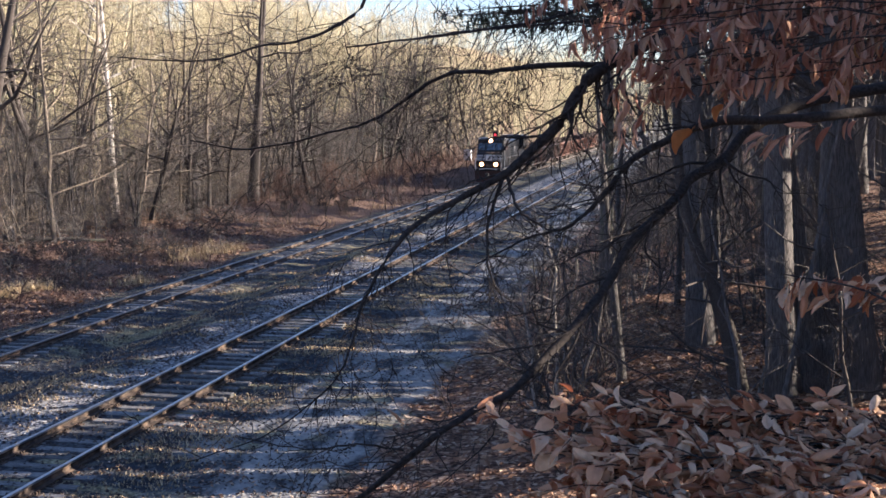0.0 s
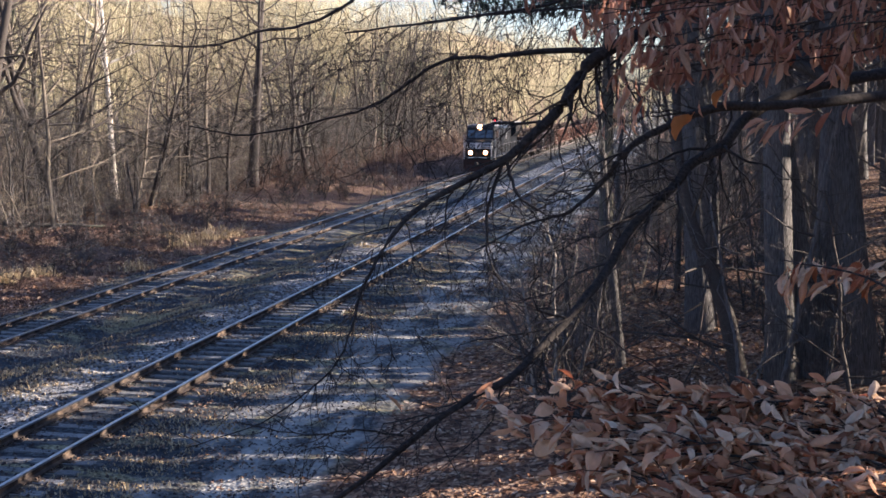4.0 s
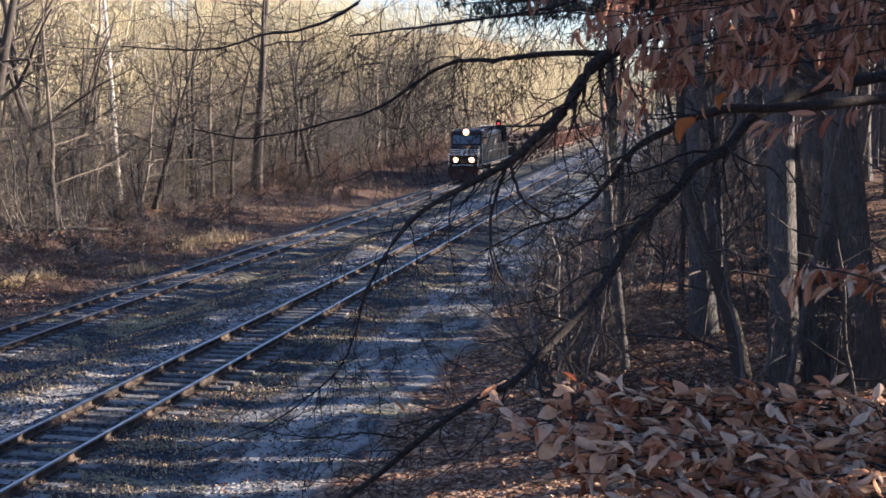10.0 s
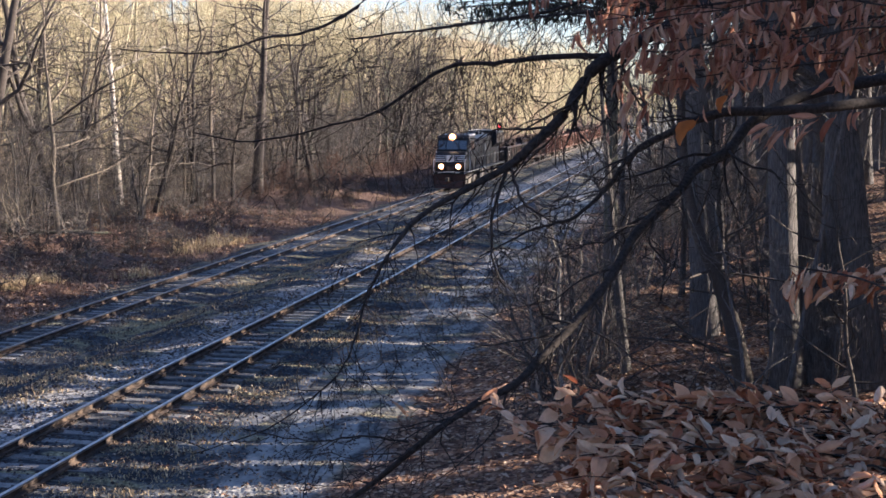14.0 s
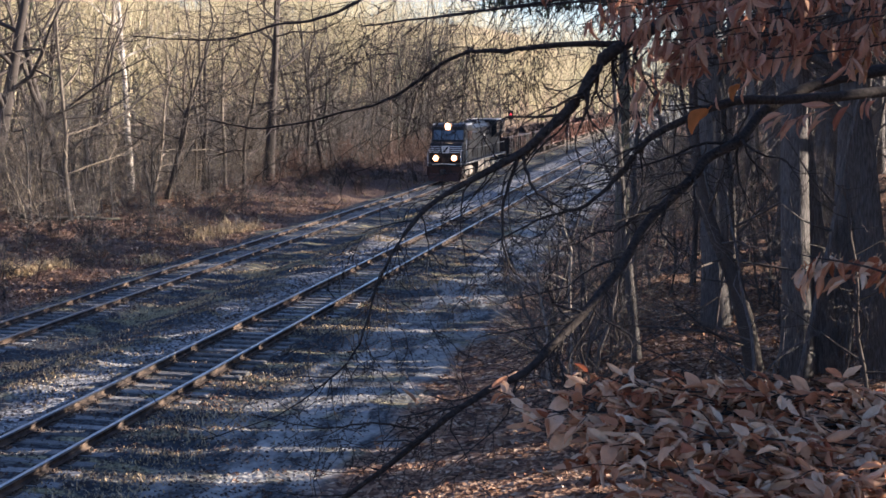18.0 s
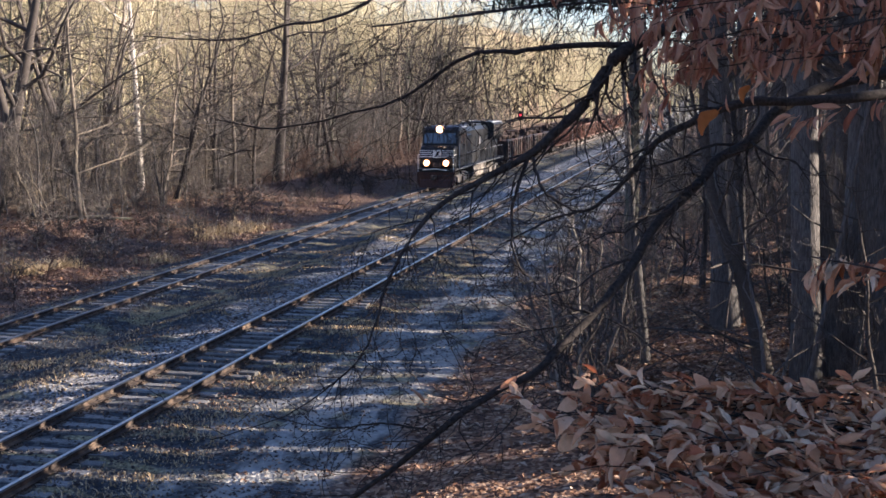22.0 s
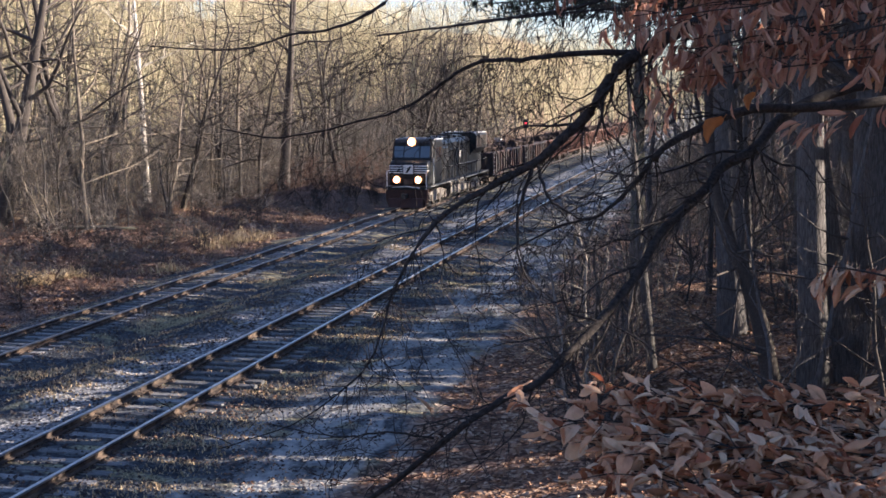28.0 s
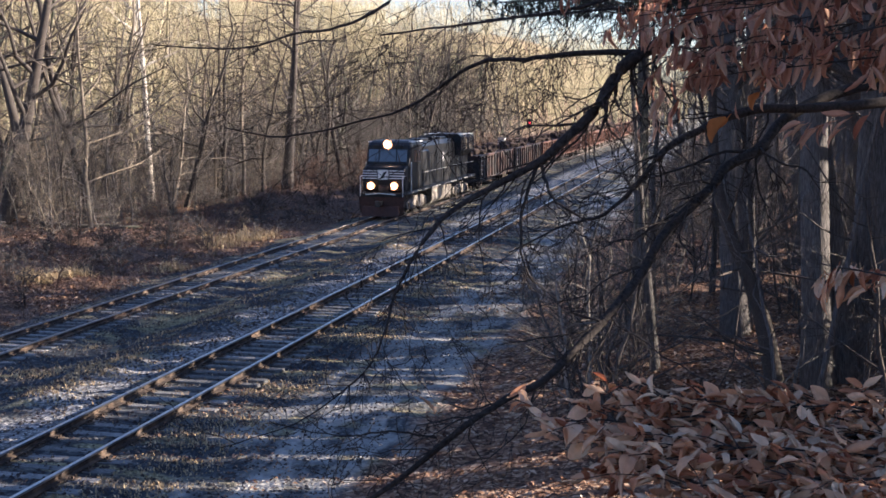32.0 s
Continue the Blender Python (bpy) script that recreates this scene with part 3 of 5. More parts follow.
def clear(x, y):
    """False before the birch, the leaning tree and the oak, which stand in plain view."""
    return all(y > far or abs(x / y - way) > half for way, half, far in ((-0.50, 0.012, 79), (-0.648, 0.04, 64), (-0.3717, 0.012, 93)))


def open_sky(x, y):
    """False in the lanes through which the sun falls on the service track, the grass, the straw and the birch."""
    c = (y - 19) - 0.314 * (x + 8)
    return not any(lo < c < hi for lo, hi in ((-1.8, 0.3), (15.3, 17.3), (29.9, 33.8), (66.5, 71)))


def woods():
    rnd = random.Random(21)
    # the wood's edge beyond the far track
    edge = [tree_thing("bare_tree", tree_meshes(100 + k, rnd.uniform(13, 19), rnd.uniform(0.12, 0.25), 0.14, 17, (4, 4), lean=rnd.uniform(-0.2, 0.25), forked=k % 2 == 0, bend=0.065, bark=(BARK, BARK_DARK, BARK_DARK, BARK_EDGE_LIT)[k % 4], reach=0.4, spread=1.7, lift=0.04, wob=0.3),
                       "leafless grey-barked tree at the edge of the wood", group="trees at the wood's edge") for k in range(9)]
    spots = []
    while len(spots) < 118:
        y = 58 + 167 * rnd.random() ** 1.15
        x = -33.0 - 0.02 * (y - 50) - 13 * rnd.random() ** 1.2
        if clear(x, y):
            spots.append((x, y, rnd.uniform(0.7, 1.2)))
    stand(edge, spots, rnd)
    # thin saplings and brush among them
    thin = [tree_thing("sapling", tree_meshes(140 + k, rnd.uniform(4.5, 8), rnd.uniform(0.03, 0.06), 0.1, 11, (3, 4), lean=rnd.uniform(-0.25, 0.3), reach=0.4, fewer=1, least=0.008, forked=k % 2 == 0, bark=BARK_BANK, bend=0.085, wob=0.28),
                       "thin leafless sapling in the underwood", group="saplings at the wood's edge") for k in range(6)]
    spots = [(-32.2 - 0.015 * (y - 50) - 14 * rnd.random() ** 1.1, y, rnd.uniform(0.6, 1.2)) for y in (57 + 155 * rnd.random() ** 1.3 for _ in range(230))]
    spots = [q for q in spots if clear(q[0], q[1])]
    stand(thin, spots, rnd)
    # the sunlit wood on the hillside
    hill = [tree_thing("hillside_tree", tree_meshes(170 + k, rnd.uniform(14, 20), rnd.uniform(0.11, 0.2), 0.22, 14, (4, 5), bark=BARK_TAN_SUNLIT, least=0.014, fewer=1, forked=k % 3 == 1, bend=0.045, wob=0.24),
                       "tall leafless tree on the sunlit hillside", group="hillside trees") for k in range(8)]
    spots = []
    for k in range(168):
        y = 60 + 190 * rnd.random()
        x = -46 - 40 * rnd.random() ** 1.25
        spots.append((x, y, rnd.uniform(0.75, 1.2)))
    stand(hill, spots, rnd)
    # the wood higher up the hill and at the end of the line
    far = [tree_meshes(190 + k, rnd.uniform(14, 19), rnd.uniform(0.12, 0.19), 0.15, 12, (3, 4), bark=BARK_TAN_SUNLIT, least=0.02, fewer=1) for k in range(6)]
    spots = []
    for _ in range(335):
        y = 95 + 300 * rnd.random()
        spots.append((-60 - (0.7 * y - 55) * rnd.random(), y, rnd.uniform(0.7, 1.15)))
    spots += [(rnd.uniform(-85, 15), rnd.uniform(300, 560), rnd.uniform(0.8, 1.2)) for _ in range(160)]
    ridge = [tree_meshes(280 + k, rnd.uniform(15, 20), rnd.uniform(0.14, 0.2), 0.15, 9, (2, 3), bark=BARK_TAN_SUNLIT, least=0.035, fewer=2, reach=0.4) for k in range(5)]
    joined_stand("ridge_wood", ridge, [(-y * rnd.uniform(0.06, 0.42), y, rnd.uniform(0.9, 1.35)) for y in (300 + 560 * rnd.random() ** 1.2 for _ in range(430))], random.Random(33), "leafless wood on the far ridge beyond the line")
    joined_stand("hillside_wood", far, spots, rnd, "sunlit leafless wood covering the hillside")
    low = [tree_meshes(196 + k, rnd.uniform(3, 6), 0.04, 0.05, 10, (3, 3), bark=BARK_TAN_SUNLIT, least=0.012, fewer=1, reach=0.5) for k in range(4)]
    joined_stand("hillside_brush", low, [(-44 - 0.3 * y * rnd.random(), y, rnd.uniform(0.7, 1.3)) for y in (62 + 200 * rnd.random() for _ in range(220))], rnd, "tan leafless underwood on the hillside")
    # woods on the bank to the right, which shade the line
    rnd = random.Random(57)
    bank = [tree_thing("bank_tree", tree_meshes(200 + k, rnd.uniform(16, 21), rnd.uniform(0.22, 0.36), 0.3, 10, (1, 3), forked=k % 3 == 2, bark=BARK_BANK, bend=0.02, lean=rnd.uniform(-0.06, 0.06)),
                       "leafless tree with furrowed grey bark on the bank", group="trees on the bank") for k in range(8)]
    spots = []
    while len(spots) < 110:
        y = -6 + 185 * rnd.random()
        x = 1.0 + 50 * rnd.random()
        across = (y - 19) - 0.314 * (x + 8)
        if y < 40 and x < 5.5 + 0.06 * y or -3.5 < across < 8 and rnd.random() < 0.62 or -21 < across < -12 or across > -12 and x > 20 and rnd.random() < 0.6:
            continue
        spots.append((x - 0.02 * y, y, rnd.uniform(0.75, 1.15)))
    # more trees, added mostly out of view to shade the bank
    for k in range(22):
        x = rnd.uniform(5.5, 26)
        spots.append((x, 19 + 0.314 * (x + 8) + rnd.uniform(9.0, 20), rnd.uniform(0.8, 1.1)))
    # added, mostly out of view, between the sun and the far track, the engine and the near trunks
    for count, lo, hi, x0, x1 in ((26, 22, 42, 3, 24), (20, 54, 82, 2, 22), (5, -7.5, -4.5, 7, 15), (5, -4.5, -1.5, 7, 17)):
        for k in range(count):
            x = rnd.uniform(x0, x1)
            spots.append((x, 19 + 0.314 * (x + 8) + rnd.uniform(lo, hi), rnd.uniform(0.85, 1.15)))
    # unseen trees set one by one to keep sun off trunks, limbs and sapling
    sun_blockers = [(6.5, 25.9, 1.0), (7.2, 26.3, 1.1), (6.8, 25.2, 0.9), (6.0, 7.9, 1.0), (8.6, 8.7, 1.1), (7.6, 5.3, 1.1), (8.5, 5.95, 0.6), (6.3, 6.4, 0.6), (6.9, 7.1, 0.6), (8.9, 24.2, 1.1), (10.4, 24.8, 1.1), (8.2, 23.9, 1.0)]
    spots += [(rnd.uniform(-1.5, 34), rnd.uniform(75, 175), rnd.uniform(0.8, 1.15)) for _ in range(55)]
    stand(bank, [q for q in spots if open_sky(q[0], q[1]) and q[1] > 2] + sun_blockers, rnd)
    rnd = random.Random(91)
    # full crowns added beside the view as sun blockers
    dense = [tree_thing("bank_tree", tree_meshes(208 + k, rnd.uniform(17, 20), rnd.uniform(0.2, 0.3), 0.3, 20, (3, 4), forked=k == 1, bark=BARK_BANK, bend=0.02, spread=1.3),
                        "full-crowned leafless tree with grey bark, added on the bank to block the sun", group="trees on the bank") for k in range(3)]
    spots = []
    for count, lo, hi, x0, x1 in ((7, -20.5, -12, 8, 15), (3, 0.5, 2.4, 6.5, 10), (5, 43, 57, 4, 20), (2, 8.5, 12, 8, 18), (6, 12, 22, 15, 27), (3, 19, 29, 9, 20)):
        for k in range(count):
            x = rnd.uniform(x0, x1)
            spots.append((x, 19 + 0.314 * (x + 8) + lo + (hi - lo) * (k + rnd.random()) / count, rnd.uniform(0.85, 1.1)))
    # added out of view to shade the young beech
    spots += [(9.2, 6.2, 1.0), (11.0, 6.4, 1.05), (12.6, 7.6, 1.0), (10.2, 5.2, 0.95)]
    stand(dense, [q for q in spots if open_sky(q[0], q[1])], rnd)
    # straight trees with few twigs, added so that their trunks throw narrow shadows over the line
    stripe_tree = [tree_thing("bank_tree", tree_meshes(212 + k, rnd.uniform(17, 21), rnd.uniform(0.16, 0.26), 0.45, 7, (1, 1), forked=k % 2 == 1, bark=BARK_BANK, bend=0.025, lean=rnd.uniform(-0.05, 0.05), least=0.015, fewer=1),
                       "slender leafless tree with few limbs, added on the bank for its shadow", group="trees on the bank") for k in range(4)]
    spots = []
    for count, lo, hi, x0, x1 in ((4, -6, 0, 12, 20), (9, 2, 9, 7, 17), (9, 18.5, 29.5, 5, 14), (12, 9, 18, 6, 16), (14, 18, 44, 5, 16)):
        for k in range(count):
            x = rnd.uniform(x0, x1)
            spots.append((x, 19 + 0.314 * (x + 8) + lo + (hi - lo) * (k + rnd.random()) / count, rnd.uniform(0.8, 1.15)))
    stand(stripe_tree, [q for q in spots if open_sky(q[0], q[1])], rnd)
    spots = []
    for k in range(34):
        y = 30 + 110 * rnd.random() ** 1.3
        spots.append((-2.2 - 0.02 * (y - 30) + 12 * rnd.random(), y, rnd.uniform(0.6, 1.1)))
    slim = [tree_thing("young_tree", tree_meshes(220 + k, rnd.uniform(8, 13), rnd.uniform(0.06, 0.1), 0.12, 13, (4, 4), lean=rnd.uniform(-0.2, 0.1), bark=BARK_BANK, bend=0.05),
                       "slim dark leafless young tree on the bank", group="young trees on the bank") for k in range(5)]
    stand(slim, spots, rnd)
    shrub = [tree_thing("shrub", tree_meshes(230 + k, rnd.uniform(2.0, 4.2), rnd.uniform(0.02, 0.035), 0.05, 11, (3, 4), reach=0.55, lean=rnd.uniform(-0.2, 0.1), bark=(BARK_BANK, TWIG_PALE, BARK_DARK, BARK_DARK, BARK_BANK)[k % 5], least=0.004, lift=0.0, bend=0.06, wob=0.28),
                        "leafless thicket shrub on the shaded bank", "shrub", "shrubs on the bank") for k in range(5)]
    spots = []
    for k in range(290):
        y = 20.5 + 75 * rnd.random() ** 1.2
        spots.append((-3.3 + 0.5 * step(26, 34, y) - 0.012 * (y - 20) + 8 * rnd.random() ** 1.3, y, rnd.uniform(0.6, 1.2)))
    # shrubs added right of the view to stop low sun on the bank
    spots += [(0.15 * y + 0.5 + rnd.uniform(0, 5), y, rnd.uniform(0.7, 1.1)) for y in (rnd.uniform(21.5, 35) for _ in range(45))]
    spots = [q for q in spots if not -0.05 < q[0] / q[1] < 0.03 or q[1] > 34]
    stand(shrub, spots, rnd)
    thicket = [tree_thing("thicket_shrub", tree_meshes(250 + k, rnd.uniform(2.4, 4.4), 0.028, 0.04, 12, (4, 4), reach=0.6, lean=rnd.uniform(-0.3, 0.3), bark=(BARK_EDGE_LIT, TWIG_PALE, BARK_BANK)[k % 3], least=0.007, lift=0.0, bend=0.1, wob=0.36),
                          "crooked leafless thicket shrub at the wood's foot", "shrub", "thicket at the wood's foot") for k in range(4)]
    stand(thicket, [(-32.3 - 0.02 * (y - 50) - 9 * rnd.random() ** 1.2, y, rnd.uniform(0.7, 1.25)) for y in (58 + 86 * rnd.random() ** 1.3 for _ in range(110))], rnd)
    tall = [tree_thing("thicket_shrub", tree_meshes(270 + k, rnd.uniform(4.4, 6.6), 0.045, 0.12, 15, (4, 4), reach=0.5, lean=rnd.uniform(-0.25, 0.3), bark=(BARK_BANK, TWIG_PALE, BARK_DARK)[k % 3], least=0.009, lift=0.02, bend=0.09, wob=0.34, forked=True, fewer=1),
                       "tall crooked leafless thicket at the wood's foot", "shrub", "thicket at the wood's foot") for k in range(4)]
    stand(tall, [(-33.2 - 0.02 * (y - 50) - 7 * rnd.random(), y, rnd.uniform(0.7, 1.2)) for y in (60 + 100 * rnd.random() ** 1.2 for _ in range(90))], rnd)
    brush = [tree_thing("brush", tree_meshes(240 + k, rnd.uniform(1.0, 1.9), 0.02, 0.03, 10, (3, 4), reach=0.75, bark=(TWIG_RED, BARK_BANK, TWIG_PALE, BARK_DARK)[k % 4], least=0.011, lift=-0.06, bend=0.08, wob=0.34, fewer=1),
                        "low reddish leafless brush on the verge", "shrub", "brush on the verge") for k in range(4)]
    spots = [(-24.6 - 14 * rnd.random() ** 0.9, 36 + 80 * rnd.random() ** 1.3, rnd.uniform(0.5, 1.2)) for _ in range(340)]
    stand(brush, spots, rnd)
    tangle = [tree_meshes(260 + k, rnd.uniform(1.4, 2.8), 0.02, 0.03, 11, (3, 3), reach=0.65, bark=TWIG_RED, least=0.012, lift=-0.04, bend=0.1, wob=0.34, fewer=1) for k in range(4)]
    joined_stand("verge_thicket", tangle, [(-25.5 - 15 * rnd.random(), 88 + 110 * rnd.random(), rnd.uniform(0.7, 1.4)) for _ in range(140)], rnd, "reddish leafless thicket far along the verge")


woods()


def single_trees():
    """The trees that stand out on their own: x, y, height, radius, lean."""
    for name, seed, x, y, h, r, low, limbs, kids, ln, fork, bark, bend, spread, reach, turn, label in (
            ("birch", 301, -39.0, 78, 19, 0.24, 0.45, 11, (2, 3), 0.035, False, BARK_PALE, 0.006, 0.9, 0.3, 13, "pale-barked birch in sunlight in the wood"),
            ("oak", 302, -34.2, 92, 20, 0.42, 0.36, 15, (3, 4), 0.0, True, BARK_DARK, 0.012, 1.6, 0.36, 40, "dark leafless oak with spreading limbs at the wood's edge"),
            ("leaning_tree", 303, -40.2, 62, 18, 0.46, 0.3, 16, (3, 4), 0.09, True, BARK_DARK, 0.012, 1.8, 0.42, 0, "large leaning leafless tree behind the verge"),
            ("crooked_tree", 304, -38.4, 69, 13, 0.2, 0.25, 15, (3, 4), 0.2, True, BARK_DARK, 0.03, 2.0, 0.45, 15, "dark crooked leafless tree behind the verge"),
            ("crooked_tree", 305, -34.6, 74, 12, 0.18, 0.22, 15, (3, 4), 0.25, True, BARK_DARK, 0.04, 2.0, 0.5, 5, "dark crooked leafless tree at the wood's edge"),
            ("crooked_tree", 306, -33.4, 104, 14, 0.22, 0.25, 15, (3, 4), -0.12, True, BARK_DARK, 0.04, 2.0, 0.45, 70, "dark crooked leafless tree at the wood's edge")):
        t = tree_thing(name, tree_meshes(seed, h, r, low, limbs, kids, lean=ln, forked=fork, bark=bark, bend=bend, spread=spread, reach=reach, wob=0.24, round_=10), label)
        t.matrix_basis = pose(x, y, ground_z(x, y), 0, 0, turn)
    for x, y, h, r, ln, seed in ((1.78, 23.0, 18, 0.27, -0.01, 312), (2.30, 23.3, 17, 0.30, 0.0, 313), (2.62, 24.6, 18, 0.23, 0.0, 314), (3.15, 22.4, 17, 0.27, -0.1, 318), (0.37, 29.5, 16, 0.33, -0.02, 315), (1.61, 21.8, 9, 0.045, 0.02, 316), (-1.3, 25.4, 7, 0.1, 0.0, 317)):
        t = tree_thing("bank_tree", tree_meshes(seed, h, r, 0.32, 9, (3, 4), lean=ln, bark=BARK_BANK, round_=14, bend=0.012), "leafless tree trunk with furrowed grey bark on the leafy bank", group="trees on the bank")
        t.matrix_basis = pose(x, y, ground_z(x, y) - 0.05)
    # the slanting tree before them
    rnd = random.Random(9)
    way = spline([(1.12, 22.2, 0.5), (0.97, 22.27, 1.16), (0.74, 22.35, 2.22), (0.47, 22.4, 3.03), (0.04, 22.43, 4.05), (-0.2, 22.5, 5.2), (-0.28, 22.5, 7), (-0.2, 22.6, 10)], 4)
    trunk, crown = Geo(), Geo()
    trunk.tube(way, [0.2 - 0.0055 * i for i in range(len(way))], 12)
    for k in range(16):
        p = way[rnd.randint(6, len(way) - 1)]
        branch(crown, rnd, p, Vector((rnd.gauss(-0.3, 1), rnd.gauss(-0.3, 1), rnd.uniform(-0.3, 0.7))).normalized(), rnd.uniform(1.2, 3.0), 0.03, 2, (3, 4), lift=0.0, least=0.004, wob=0.26)
    tree_thing("bank_tree", (trunk.mesh("trunk", BARK_DARK, True), crown.mesh("crown", BARK_DARK, True)), "dark slanting leafless young tree on the leafy bank", group="trees on the bank")


single_trees()


def conifer(x, y, h, seed):
    rnd = random.Random(seed)
    ob = tagged(new("pine"), "dark green pine with drooping boughs", "tree")
    trunk, boughs, needles = Geo(), Geo(), Geo()
    trunk.tube([Vector((0, 0, h * i / 6)) for i in range(7)], [0.22 * (1 - 0.9 * i / 6) + 0.01 for i in range(7)], 7)
    for k in range(230):
        t = 0.41 + 0.57 * rnd.random() ** 1.4
        a, L = rnd.uniform(0, 6.283), h * 0.37 * (1.08 - t)
        p = Vector((0, 0, h * t))
        d = Vector((math.cos(a), math.sin(a), 0.15))
        pts = [p, p + d * L * 0.5, p + d * L + Vector((0, 0, -0.12 * L))]
        boughs.tube(pts, [0.035, 0.022, 0.008], 3, cap=False)
        for j in range(30):
            q = pts[0].lerp(pts[2], rnd.uniform(0.25, 1.0)) + Vector((rnd.gauss(0, 0.18), rnd.gauss(0, 0.18), rnd.gauss(0, 0.12)))
            for m in range(7):
                w = Vector((rnd.gauss(0, 1), rnd.gauss(0, 1), rnd.gauss(-0.2, 0.7))).normalized() * rnd.uniform(0.14, 0.3)
                s = w.cross(Vector((0, 0, 1))).normalized() * 0.026
                b = len(needles.v)
                needles.v += [tuple(q - s), tuple(q + s), tuple(q + w)]
                needles.f.append((b, b + 1, b + 2))
    part("trunk", trunk, BARK, ob)
    tagged(part("bough_mass", boughs, BARK_DARK, ob), "dark boughs", kind="stuff")
    tagged(part("needles", needles, NEEDLE, ob), "dark green needles", kind="stuff")
    ob.location = (x, y, ground_z(x, y) - 0.1)


conifer(-2.3, 34.5, 20, 1)
conifer(2.5, 41, 20, 2)


# ---- fallen log and brushwood on the verge ----
def log(name, a, b, r, label):
    a, b = Vector(a), Vector(b)
    pts = [a.lerp(b, i / 6) + Vector((0, 0, 0.05 * math.sin(i * 2.1))) for i in range(7)]
    for p in pts:
        p.z = ground_z(p.x, p.y) + r * 0.8 + (p.z - min(a.z, b.z))
    g = Geo()
    g.tube(pts, [r * (1 - 0.08 * i) for i in range(7)], 7)
    tagged(part(name, g, BARK, smooth=True), label, "log")


log("fallen_log", (-36.6, 59.9, 0.55), (-31.6, 61.9, 0.45), 0.15, "fallen dark tree trunk lying over the weeds")
log("fallen_branch", (-29.5, 52.5, 0.0), (-28.2, 54, 0.3), 0.05, "broken branch lying on the verge")


# ---- the train ----
def box_part(name, lo, hi, mat, parent, label="", bev=0.02, taper=0.0):
    g = Geo()
    g.box(lo, hi, taper, bev)
    return part(name, g, mat, parent, label)


def bevelled(geo, material, width):
    """The mesh of a shape with all its edges chamfered."""
    me = geo.mesh("body", material)
    bm = bmesh.new()
    bm.from_mesh(me)
    bmesh.ops.bevel(bm, geom=list(bm.edges), offset=width, segments=2, affect="EDGES", profile=0.5)
    bm.to_mesh(me)
    bm.free()
    return me


def wheelset(parent, y, r, gauge=0.75):
    """An axle with two wheels; it turns about its own x."""
    g = Geo()
    for s in (-1, 1):
        g.tube([Vector((s * (gauge - 0.06), 0, 0)), Vector((s * (gauge + 0.07), 0, 0))], [r, r * 0.97], 20)
        g.tube([Vector((s * (gauge + 0.07), 0, 0)), Vector((s * (gauge + 0.12), 0, 0))], [r * 0.35, r * 0.3], 10)
    g.tube([Vector((-gauge, 0, 0)), Vector((gauge, 0, 0))], [0.09, 0.09], 8)
    w = part("wheelset", g, FRAME, parent, "steel wheels on an axle")
    w.location = (0, y, r)
    return w


def handrail(parent, pts, r=0.02, mat=None):
    g = Geo()
    g.tube([Vector(p) for p in pts], [r] * len(pts), 5)
    return part("handrail", g, mat or FRAME, parent)


